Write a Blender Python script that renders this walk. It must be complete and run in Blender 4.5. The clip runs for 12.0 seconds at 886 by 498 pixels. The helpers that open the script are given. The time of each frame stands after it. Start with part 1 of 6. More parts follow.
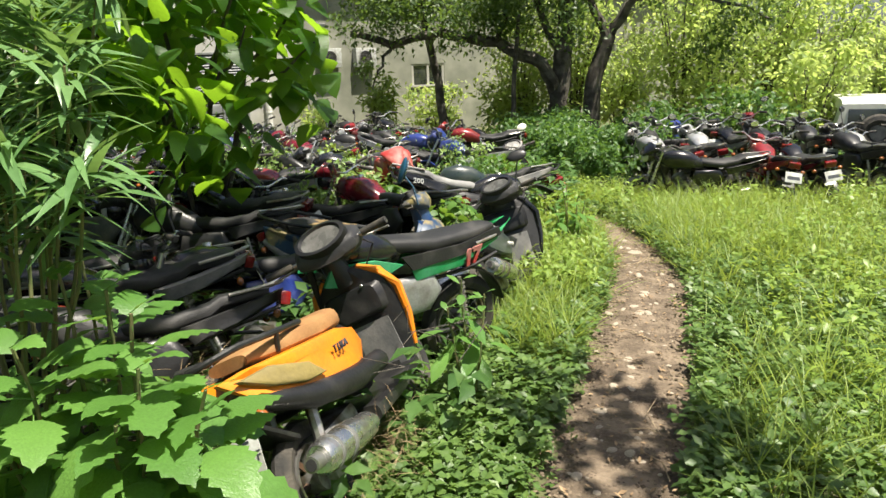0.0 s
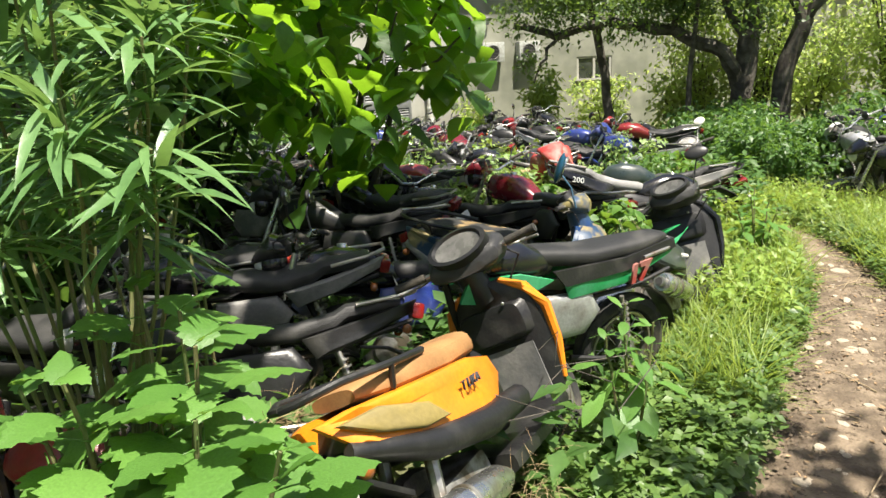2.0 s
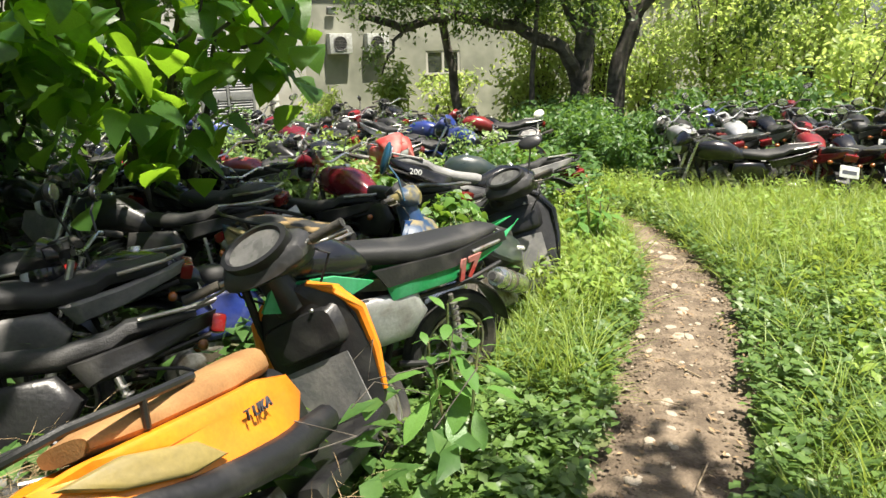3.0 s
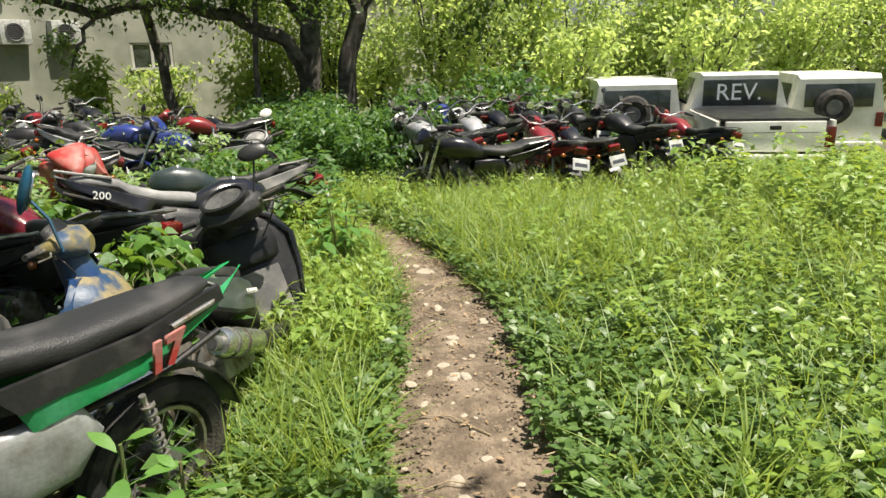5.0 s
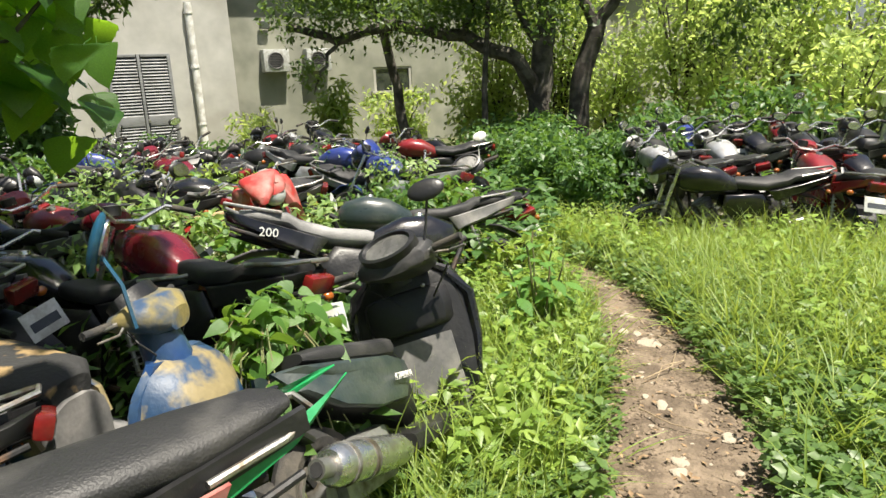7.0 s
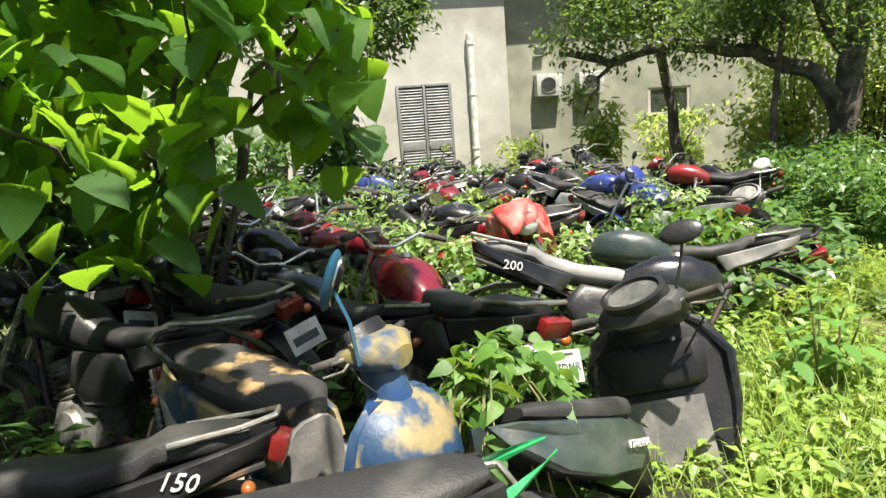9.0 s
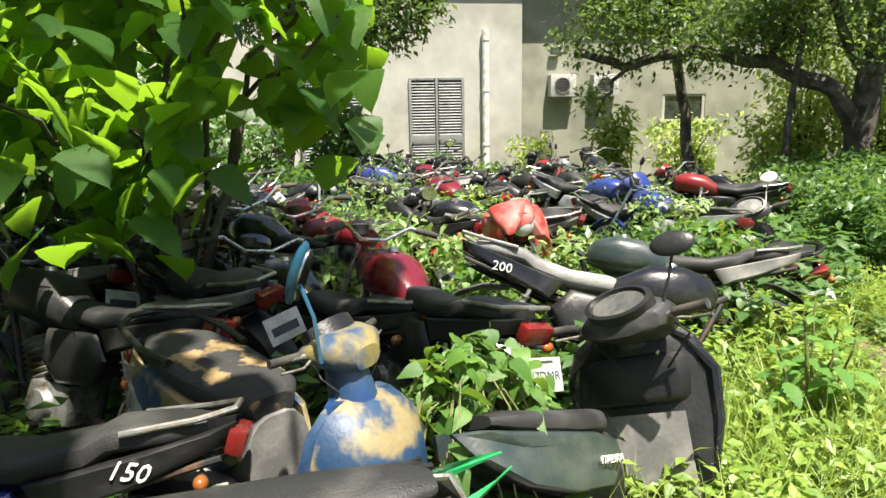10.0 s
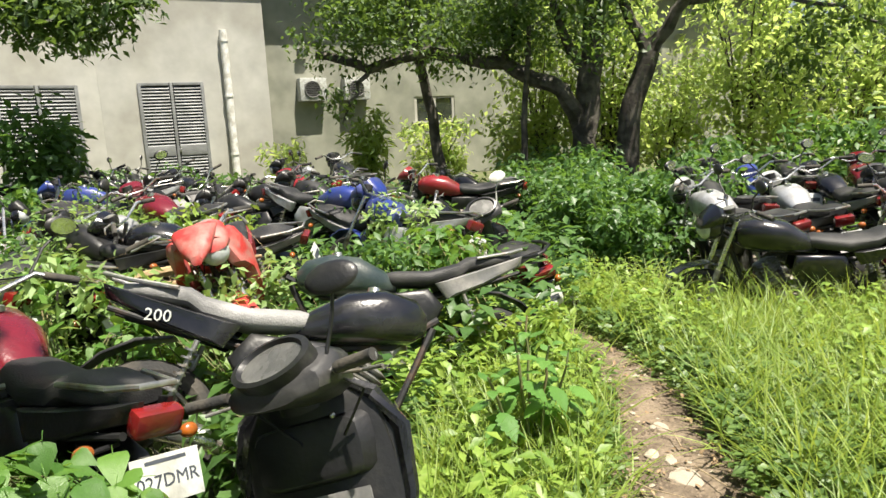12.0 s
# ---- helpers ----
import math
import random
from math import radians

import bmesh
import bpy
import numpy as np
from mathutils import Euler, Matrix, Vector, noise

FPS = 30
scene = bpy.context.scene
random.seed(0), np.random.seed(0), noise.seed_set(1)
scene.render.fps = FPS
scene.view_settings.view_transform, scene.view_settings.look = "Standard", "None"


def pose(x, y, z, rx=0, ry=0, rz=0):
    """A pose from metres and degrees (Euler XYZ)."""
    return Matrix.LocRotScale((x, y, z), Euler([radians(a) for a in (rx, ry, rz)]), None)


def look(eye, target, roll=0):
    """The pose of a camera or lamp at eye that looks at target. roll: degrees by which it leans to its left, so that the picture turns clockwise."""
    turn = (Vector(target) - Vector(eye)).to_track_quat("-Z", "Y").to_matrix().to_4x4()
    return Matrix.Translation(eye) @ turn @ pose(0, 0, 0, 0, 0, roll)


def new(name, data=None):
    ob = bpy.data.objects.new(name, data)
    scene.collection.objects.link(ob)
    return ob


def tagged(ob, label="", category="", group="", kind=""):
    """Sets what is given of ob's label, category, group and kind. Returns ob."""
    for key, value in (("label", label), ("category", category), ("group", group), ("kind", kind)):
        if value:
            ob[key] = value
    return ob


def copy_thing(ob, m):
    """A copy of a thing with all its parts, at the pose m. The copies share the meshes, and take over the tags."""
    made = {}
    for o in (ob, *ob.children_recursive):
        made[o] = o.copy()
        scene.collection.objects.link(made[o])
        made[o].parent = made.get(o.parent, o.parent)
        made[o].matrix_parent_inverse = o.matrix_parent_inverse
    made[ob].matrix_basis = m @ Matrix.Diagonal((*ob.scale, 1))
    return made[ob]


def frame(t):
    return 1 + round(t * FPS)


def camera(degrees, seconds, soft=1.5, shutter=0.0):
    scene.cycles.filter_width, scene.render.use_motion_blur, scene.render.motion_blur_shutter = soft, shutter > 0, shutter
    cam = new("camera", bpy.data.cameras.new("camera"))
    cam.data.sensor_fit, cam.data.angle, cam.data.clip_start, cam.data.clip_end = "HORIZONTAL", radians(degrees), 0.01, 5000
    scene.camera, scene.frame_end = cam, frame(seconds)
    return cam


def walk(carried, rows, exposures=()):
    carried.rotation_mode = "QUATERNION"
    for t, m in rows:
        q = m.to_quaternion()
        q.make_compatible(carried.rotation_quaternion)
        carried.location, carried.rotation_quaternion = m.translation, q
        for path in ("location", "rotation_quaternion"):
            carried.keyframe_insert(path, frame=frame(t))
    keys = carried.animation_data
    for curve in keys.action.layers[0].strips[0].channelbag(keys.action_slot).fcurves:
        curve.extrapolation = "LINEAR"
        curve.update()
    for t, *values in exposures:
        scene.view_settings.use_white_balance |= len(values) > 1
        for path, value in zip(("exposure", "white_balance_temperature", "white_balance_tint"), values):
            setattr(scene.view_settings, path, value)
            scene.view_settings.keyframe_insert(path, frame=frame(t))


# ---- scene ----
cam = camera(66.1, 12.0)
PATH = [
    (0, (0.539, -0.506, 1.791), (0.089, 1.378, 1.291), -2.2),
    (0.5, (0.488, -0.312, 1.773), (-0.072, 1.543, 1.275), -2.8),
    (1, (0.515, -0.08, 1.763), (-0.281, 1.696, 1.299), -3.7),
    (1.5, (0.486, -0.012, 1.751), (-0.389, 1.725, 1.284), -4.4),
    (2, (0.407, 0.021, 1.72), (-0.474, 1.749, 1.232), -3.2),
    (2.5, (0.466, 0.228, 1.702), (-0.287, 2.009, 1.189), -2.8),
    (3, (0.475, 0.403, 1.635), (-0.027, 2.268, 1.117), -2.0),
    (3.5, (0.4, 0.553, 1.604), (0.107, 2.463, 1.089), -1.7),
    (3.7, (0.406, 0.653, 1.598), (0.26, 2.579, 1.079), -2.0),
    (5.3, (0.423, 1.478, 1.587), (0.656, 3.386, 1.036), -1.5),
    (5.5, (0.421, 1.579, 1.574), (0.472, 3.507, 1.045), -3.0),
    (6, (0.558, 1.945, 1.556), (0.325, 3.868, 1.057), -2.9),
    (6.5, (0.581, 2.164, 1.555), (0.166, 4.062, 1.079), -3.5),
    (7, (0.556, 2.349, 1.54), (0.124, 4.245, 1.071), -3.0),
    (7.5, (0.594, 2.53, 1.578), (-0.092, 4.378, 1.238), -2.3),
    (7.7, (0.6, 2.587, 1.579), (-0.187, 4.393, 1.234), -1.8),
    (9.3, (0.575, 2.569, 1.573), (-0.595, 4.152, 1.216), -3.8),
    (9.5, (0.58, 2.605, 1.553), (-0.577, 4.196, 1.194), -2.0),
    (10, (0.611, 2.688, 1.569), (-0.541, 4.28, 1.193), -1.0),
    (10.5, (0.586, 2.832, 1.548), (-0.471, 4.489, 1.174), -1.7),
    (11, (0.534, 3.03, 1.542), (-0.413, 4.753, 1.175), -2.0),
    (11.5, (0.616, 3.258, 1.524), (-0.24, 5.027, 1.148), -3.4),
    (12, (0.732, 3.475, 1.539), (0.141, 5.347, 1.159), -2.6),
]
EXPOSURES = [(0, 1.2), (2.5, 1.42), (3.7, 1.25), (5.5, 0.95), (7, 1.2), (9.5, 1.6), (12, 1.3)]
walk(cam, [(t, look(eye, target, roll)) for t, eye, target, roll in PATH], EXPOSURES)

# ---- sky and sun ----
SUN_DIR = Vector((0.32, -0.13, 0.94)).normalized()
world = bpy.data.worlds.new("sky")
scene.world = world
world.use_nodes = True
wn, wl = world.node_tree.nodes, world.node_tree.links
sky = wn.new("ShaderNodeTexSky")
sky.sky_type, sky.sun_disc = "NISHITA", False
sky.sun_elevation = math.asin(SUN_DIR.z)
sky.sun_rotation = math.atan2(SUN_DIR.x, SUN_DIR.y)
sky.air_density, sky.dust_density = 1.0, 3.0
wl.new(sky.outputs[0], wn["Background"].inputs[0])
wn["Background"].inputs[1].default_value = 0.055
sun = new("sun", bpy.data.lights.new("sun", "SUN"))
sun.data.energy, sun.data.angle, sun.data.color = 5.0, radians(0.6), (1.0, 0.93, 0.80)
sun.matrix_world = look(Vector((0, 0, 30)) + SUN_DIR * 10, Vector((0, 0, 30)))


# ---- materials ----
def mat(name, a, b=None, rough=0.5, metal=0.0, scale=8.0, mix=(0.42, 0.62), bump=0.15, bscale=60.0, coat=0.0, rand=0.0):
    """A surface of colour a with patches of b, fine grain and relief."""
    m = bpy.data.materials.new(name)
    m.use_nodes = True
    n, l = m.node_tree.nodes, m.node_tree.links
    bs = n["Principled BSDF"]
    b = b or tuple(min(1, c * 1.35 + 0.01) for c in a)
    tc = n.new("ShaderNodeTexCoord")
    info = n.new("ShaderNodeObjectInfo")
    off = n.new("ShaderNodeVectorMath")
    off.operation = "MULTIPLY_ADD"
    off.inputs[1].default_value = (1, 1, 1)
    l.new(tc.outputs["Object"], off.inputs[0])
    l.new(info.outputs["Random"], off.inputs[2])
    big = n.new("ShaderNodeTexNoise")
    big.inputs["Scale"].default_value, big.inputs["Detail"].default_value = scale, 6
    l.new(off.outputs[0], big.inputs["Vector"])
    rng = n.new("ShaderNodeMapRange")
    rng.inputs[1].default_value, rng.inputs[2].default_value = mix
    l.new(big.outputs[0], rng.inputs[0])
    mx = n.new("ShaderNodeMix")
    mx.data_type = "RGBA"
    mx.inputs[6].default_value, mx.inputs[7].default_value = (*a, 1), (*b, 1)
    l.new(rng.outputs[0], mx.inputs[0])
    fine = n.new("ShaderNodeTexNoise")
    fine.inputs["Scale"].default_value, fine.inputs["Detail"].default_value = bscale, 4
    l.new(off.outputs[0], fine.inputs["Vector"])
    hs = n.new("ShaderNodeHueSaturation")
    vr = n.new("ShaderNodeMapRange")
    vr.inputs[3].default_value, vr.inputs[4].default_value = 0.75, 1.25
    l.new(fine.outputs[0], vr.inputs[0])
    l.new(vr.outputs[0], hs.inputs["Value"])
    l.new(mx.outputs[2], hs.inputs["Color"])
    l.new(hs.outputs[0], bs.inputs["Base Color"])
    rr = n.new("ShaderNodeMapRange")
    rr.inputs[3].default_value, rr.inputs[4].default_value = max(0.05, rough - 0.12), min(1, rough + 0.25)
    l.new(big.outputs[0], rr.inputs[0])
    l.new(rr.outputs[0], bs.inputs["Roughness"])
    bs.inputs["Metallic"].default_value = metal
    bs.inputs["Coat Weight"].default_value = coat
    bp = n.new("ShaderNodeBump")
    bp.inputs["Strength"].default_value, bp.inputs["Distance"].default_value = bump, 0.01
    l.new(fine.outputs[0], bp.inputs["Height"])
    l.new(bp.outputs[0], bs.inputs["Normal"])
    return m


def leaf_mat(name, a, b, glow, trans=0.4, rough=0.45, island=True):
    """Leaf tissue: colour from a to b leaf by leaf, and light of colour glow that comes through."""
    m = bpy.data.materials.new(name)
    m.use_nodes = True
    n, l = m.node_tree.nodes, m.node_tree.links
    bs = n["Principled BSDF"]
    src = n.new("ShaderNodeNewGeometry").outputs["Random Per Island"] if island else n.new("ShaderNodeObjectInfo").outputs["Random"]
    mx = n.new("ShaderNodeMix")
    mx.data_type = "RGBA"
    mx.inputs[6].default_value, mx.inputs[7].default_value = (*a, 1), (*b, 1)
    l.new(src, mx.inputs[0])
    tc = n.new("ShaderNodeTexCoord")
    nz = n.new("ShaderNodeTexNoise")
    nz.inputs["Scale"].default_value, nz.inputs["Detail"].default_value = 30, 5
    l.new(tc.outputs["Object"], nz.inputs["Vector"])
    vr = n.new("ShaderNodeMapRange")
    vr.inputs[3].default_value, vr.inputs[4].default_value = 0.7, 1.3
    l.new(nz.outputs[0], vr.inputs[0])
    hs = n.new("ShaderNodeHueSaturation")
    l.new(vr.outputs[0], hs.inputs["Value"])
    l.new(mx.outputs[2], hs.inputs["Color"])
    l.new(hs.outputs[0], bs.inputs["Base Color"])
    bs.inputs["Roughness"].default_value = rough
    bp = n.new("ShaderNodeBump")
    bp.inputs["Strength"].default_value, bp.inputs["Distance"].default_value = 0.25, 0.01
    l.new(nz.outputs[0], bp.inputs["Height"])
    l.new(bp.outputs[0], bs.inputs["Normal"])
    tr = n.new("ShaderNodeBsdfTranslucent")
    hs2 = n.new("ShaderNodeHueSaturation")
    hs2.inputs["Color"].default_value = (*glow, 1)
    l.new(vr.outputs[0], hs2.inputs["Value"])
    l.new(hs2.outputs[0], tr.inputs["Color"])
    ms = n.new("ShaderNodeMixShader")
    ms.inputs[0].default_value = trans
    l.new(bs.outputs[0], ms.inputs[1])
    l.new(tr.outputs[0], ms.inputs[2])
    l.new(ms.outputs[0], n["Material Output"].inputs[0])
    return m


def glass_mat(name, tint=(0.9, 0.95, 0.95), rough=0.05):
    m = bpy.data.materials.new(name)
    m.use_nodes = True
    bs = m.node_tree.nodes["Principled BSDF"]
    bs.inputs["Base Color"].default_value = (*tint, 1)
    bs.inputs["Roughness"].default_value = rough
    bs.inputs["Transmission Weight"].default_value = 0.85
    return m


DUST = (0.16, 0.14, 0.11)
M_TYRE = mat("tyre_rubber", (0.018, 0.018, 0.018), (0.07, 0.062, 0.05), 0.85, bscale=90, bump=0.4)
M_BLACK = mat("worn_black_plastic", (0.012, 0.012, 0.013), (0.05, 0.048, 0.044), 0.34, scale=6, mix=(0.5, 0.8))
M_GLOSS = mat("black_paint", (0.008, 0.008, 0.01), (0.035, 0.035, 0.035), 0.16, scale=5, coat=0.5, mix=(0.5, 0.85))
M_SEAT = mat("black_seat_vinyl", (0.016, 0.016, 0.017), (0.075, 0.072, 0.068), 0.5, scale=5, mix=(0.48, 0.85), bscale=160, bump=0.3)
M_DUSTSEAT = mat("dusty_seat_vinyl", (0.12, 0.12, 0.12), (0.32, 0.315, 0.31), 0.5, scale=4, mix=(0.4, 0.65), bscale=140, bump=0.3)
M_STEEL = mat("tarnished_steel", (0.42, 0.41, 0.39), (0.20, 0.13, 0.08), 0.35, 0.9, scale=14, mix=(0.5, 0.75))
M_CHROME = mat("dull_chrome", (0.62, 0.62, 0.60), (0.35, 0.30, 0.25), 0.22, 0.95, scale=18, mix=(0.55, 0.8))
M_ALU = mat("cast_aluminium", (0.30, 0.30, 0.29), (0.10, 0.085, 0.06), 0.5, 0.7, scale=12)
M_FRAME = mat("frame_paint", (0.015, 0.015, 0.016), (0.10, 0.055, 0.03), 0.5, 0.2, scale=10, mix=(0.52, 0.75))
M_RUST = mat("rusty_iron", (0.16, 0.07, 0.035), (0.07, 0.045, 0.03), 0.85, 0.2, scale=20, bump=0.5)
M_RED = mat("red_paint", (0.20, 0.014, 0.017), (0.10, 0.028, 0.026), 0.25, scale=6, coat=0.4, mix=(0.5, 0.8))
M_MAROON = mat("maroon_paint", (0.12, 0.008, 0.015), (0.07, 0.013, 0.018), 0.2, scale=6, coat=0.5, mix=(0.5, 0.8))
M_BRIGHTRED = mat("faded_red_fairing", (0.40, 0.035, 0.032), (0.33, 0.14, 0.12), 0.5, scale=9)
M_ORANGE = mat("orange_panel", (0.70, 0.215, 0.011), (0.60, 0.175, 0.014), 0.3, scale=5, coat=0.2, bump=0.05)
M_TAN = mat("sun_faded_tan_vinyl", (0.32, 0.17, 0.065), (0.25, 0.125, 0.045), 0.65, scale=7, bscale=120)
M_OLIVE = mat("dull_gold_panel", (0.21, 0.165, 0.055), (0.17, 0.135, 0.05), 0.45, scale=7)
M_GREEN = mat("green_plastic", (0.015, 0.24, 0.075), (0.05, 0.28, 0.13), 0.35, scale=7)
M_BLUE = mat("blue_paint", (0.013, 0.04, 0.12), (0.03, 0.06, 0.11), 0.28, scale=6, coat=0.3)
M_BRIGHTBLUE = mat("bright_blue_paint", (0.018, 0.035, 0.19), (0.04, 0.05, 0.15), 0.28, scale=6, coat=0.4)
M_BLUETAN = mat("peeling_blue_on_tan", (0.014, 0.042, 0.095), (0.21, 0.17, 0.085), 0.45, scale=5.0, mix=(0.46, 0.52))
M_TORN = mat("torn_seat_cover", (0.022, 0.022, 0.022), (0.24, 0.165, 0.075), 0.75, scale=5.5, mix=(0.56, 0.60), bump=0.5)
M_YELLOWDIRT = mat("faded_yellow_cowl", (0.22, 0.18, 0.07), (0.03, 0.06, 0.12), 0.5, scale=8)
M_TEALMIRROR = mat("teal_mirror_shell", (0.012, 0.07, 0.13), (0.02, 0.06, 0.10), 0.35, coat=0.2)
M_WHITE = mat("white_plastic", (0.72, 0.72, 0.69), (0.50, 0.48, 0.43), 0.4, scale=7)
M_SILVER = mat("silver_paint", (0.42, 0.43, 0.44), (0.28, 0.27, 0.26), 0.35, 0.5, scale=7)
M_GREY = mat("grey_plastic", (0.13, 0.13, 0.13), (0.22, 0.21, 0.20), 0.5, scale=7)
M_DARKTEAL = mat("dark_green_black_panel", (0.022, 0.034, 0.034), (0.05, 0.06, 0.055), 0.28, scale=5, coat=0.3)
# dusty black plastic, greyed further to carry the sun on the cowl
M_NACELLE = mat("dusty_sunlit_cowl", (0.022, 0.022, 0.023), (0.085, 0.082, 0.078), 0.36, scale=5, mix=(0.45, 0.8))
M_PLATE = mat("plate_white", (0.46, 0.475, 0.46), (0.33, 0.33, 0.30), 0.5, scale=14)
M_INK = mat("plate_ink", (0.025, 0.03, 0.04), rough=0.6)
M_REDLENS = mat("red_lens", (0.17, 0.010, 0.010), (0.10, 0.015, 0.012), 0.15, coat=0.5)
M_AMBER = mat("amber_lens", (0.30, 0.08, 0.01), (0.2, 0.07, 0.02), 0.15, coat=0.5)
M_LENS = mat("clear_lens", (0.45, 0.47, 0.47), (0.25, 0.26, 0.25), 0.08, coat=0.8, mix=(0.5, 0.8))
M_DIAL = mat("dusty_dial_glass", (0.16, 0.16, 0.15), (0.26, 0.255, 0.24), 0.22, scale=9, coat=0.6)
M_MIRROR = mat("mirror_glass", (0.75, 0.77, 0.78), (0.6, 0.6, 0.6), 0.05, 1.0)
M_CABLE = mat("cable_sheath", (0.012, 0.012, 0.012), rough=0.6)
M_BARK = mat("tree_bark", (0.045, 0.038, 0.031), (0.12, 0.108, 0.09), 0.9, scale=5, bscale=26, bump=1.0)
M_STEM = mat("green_stem", (0.10, 0.13, 0.04), (0.16, 0.14, 0.06), 0.7)
M_TWIG = mat("dry_twig", (0.24, 0.18, 0.11), (0.34, 0.27, 0.17), 0.85, scale=20)
M_WALL = mat("cream_painted_render", (0.43, 0.425, 0.39), (0.34, 0.33, 0.29), 0.85, scale=0.6, bscale=3.0, bump=0.08)
M_STAIN = mat("mildewed_render", (0.27, 0.272, 0.22), (0.185, 0.192, 0.15), 0.9, scale=1.1, bscale=2.4, bump=0.1)
M_LOUVRE = mat("grey_louvre_paint", (0.21, 0.217, 0.22), (0.16, 0.165, 0.165), 0.5, scale=5)
# near-black for backs and discs that stand in for shade inside openings
M_VOID = mat("unlit_interior", (0.02, 0.02, 0.02), rough=0.9)
M_CARWHITE = mat("white_car_paint", (0.76, 0.76, 0.70), (0.62, 0.61, 0.54), 0.25, scale=2.2, coat=0.5, bump=0.02)
M_CARGLASS = mat("dark_car_glass", (0.02, 0.024, 0.024), (0.05, 0.055, 0.05), 0.08, scale=2, coat=0.8, bump=0.01)
M_CHALK = mat("white_marker", (0.80, 0.82, 0.82), rough=0.8)
M_DIRT = mat("trodden_dirt", (0.19, 0.145, 0.10), (0.095, 0.07, 0.047), 0.95, scale=6.5, mix=(0.40, 0.58), bscale=45, bump=1.6)
# soil coloured dark to hold the shade under the plants
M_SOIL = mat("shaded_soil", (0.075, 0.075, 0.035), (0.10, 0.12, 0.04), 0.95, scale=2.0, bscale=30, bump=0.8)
M_STONE = mat("pale_pebble", (0.36, 0.31, 0.24), (0.25, 0.21, 0.16), 0.85, scale=18)
M_LITTER = mat("dead_leaf", (0.20, 0.13, 0.07), (0.30, 0.21, 0.12), 0.85, scale=30)
M_STRAW = mat("dry_straw", (0.27, 0.19, 0.10), (0.36, 0.27, 0.15), 0.8, scale=20)
L_COVER = leaf_mat("creeper_leaf", (0.060, 0.118, 0.030), (0.130, 0.210, 0.052), (0.25, 0.38, 0.06), 0.32)
L_GRASS = leaf_mat("grass_blade", (0.11, 0.19, 0.034), (0.26, 0.34, 0.065), (0.44, 0.54, 0.08), 0.4)
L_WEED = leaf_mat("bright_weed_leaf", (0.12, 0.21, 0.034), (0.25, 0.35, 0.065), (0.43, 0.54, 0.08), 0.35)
L_SHRUB = leaf_mat("broad_shrub_leaf", (0.028, 0.080, 0.016), (0.055, 0.125, 0.026), (0.33, 0.58, 0.03), 0.50, 0.4, False)
L_FORE = leaf_mat("toothed_leaf", (0.075, 0.175, 0.035), (0.12, 0.245, 0.05), (0.26, 0.45, 0.06), 0.32, 0.4, False)
L_PALE = leaf_mat("pale_weed_leaf", (0.13, 0.23, 0.06), (0.28, 0.38, 0.15), (0.40, 0.54, 0.12), 0.35)
L_OLE = leaf_mat("narrow_leaf", (0.08, 0.17, 0.06), (0.15, 0.27, 0.10), (0.26, 0.42, 0.10), 0.3, 0.35)
L_VINE = leaf_mat("vine_leaf", (0.05, 0.125, 0.022), (0.12, 0.23, 0.04), (0.28, 0.46, 0.05), 0.33, 0.4, False)
L_TREE = leaf_mat("dark_tree_leaf", (0.034, 0.068, 0.020), (0.085, 0.135, 0.040), (0.22, 0.34, 0.05), 0.38)
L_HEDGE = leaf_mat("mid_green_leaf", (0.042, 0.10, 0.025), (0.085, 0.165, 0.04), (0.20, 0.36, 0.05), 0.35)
# pale leaf and strong glow hold the sunlight and sky of the background
L_FAR_LIT = leaf_mat("far_lit_leaf", (0.10, 0.18, 0.04), (0.34, 0.42, 0.13), (0.62, 0.74, 0.20), 0.52)


# ---- mesh helpers ----
def part(name, bm, material, parent, label=""):
    """Links a bmesh as one mesh object under a thing or a part."""
    me = bpy.data.meshes.new(name)
    bm.to_mesh(me)
    bm.free()
    me.materials.append(material)
    for p in me.polygons:
        p.use_smooth = True
    me.set_sharp_from_angle(angle=radians(38))
    ob = new(name, me)
    if parent:
        ob.parent = parent
    return tagged(ob, label)


def shared(name, me, parent, m):
    """One more object on mesh me."""
    ob = new(name, me)
    ob.parent = parent
    ob.matrix_basis = m
    return ob


def thing(name, m, label, category, group="", kind=""):
    ob = new(name)
    ob.matrix_basis = m
    return tagged(ob, label, category, group, kind)


def box(size, at=(0, 0, 0), rot=(0, 0, 0), bevel=0.0, bm=None):
    bm = bm or bmesh.new()
    own = bmesh.new()
    bmesh.ops.create_cube(own, size=1, matrix=pose(*at, *rot) @ Matrix.Diagonal((*size, 1)))
    if bevel:
        bmesh.ops.bevel(own, geom=own.edges[:], offset=bevel, segments=2, affect="EDGES", profile=0.6)
    return merge(bm, own)


def merge(bm, own):
    tmp = bpy.data.meshes.new("tmp")
    own.to_mesh(tmp)
    own.free()
    bm.from_mesh(tmp)
    bpy.data.meshes.remove(tmp)
    return bm


def rings(secs, bm=None, cap=True):
    """A skin over rings of points, each ring a list of equally many places."""
    bm = bm or bmesh.new()
    rows = [[bm.verts.new(p) for p in ring] for ring in secs]
    k = len(rows[0])
    for a, b in zip(rows, rows[1:]):
        for i in range(k):
            bm.faces.new((a[i], a[(i + 1) % k], b[(i + 1) % k], b[i]))
    if cap:
        bm.faces.new(rows[0][::-1])
        bm.faces.new(rows[-1])
    bmesh.ops.recalc_face_normals(bm, faces=bm.faces[:])
    return bm


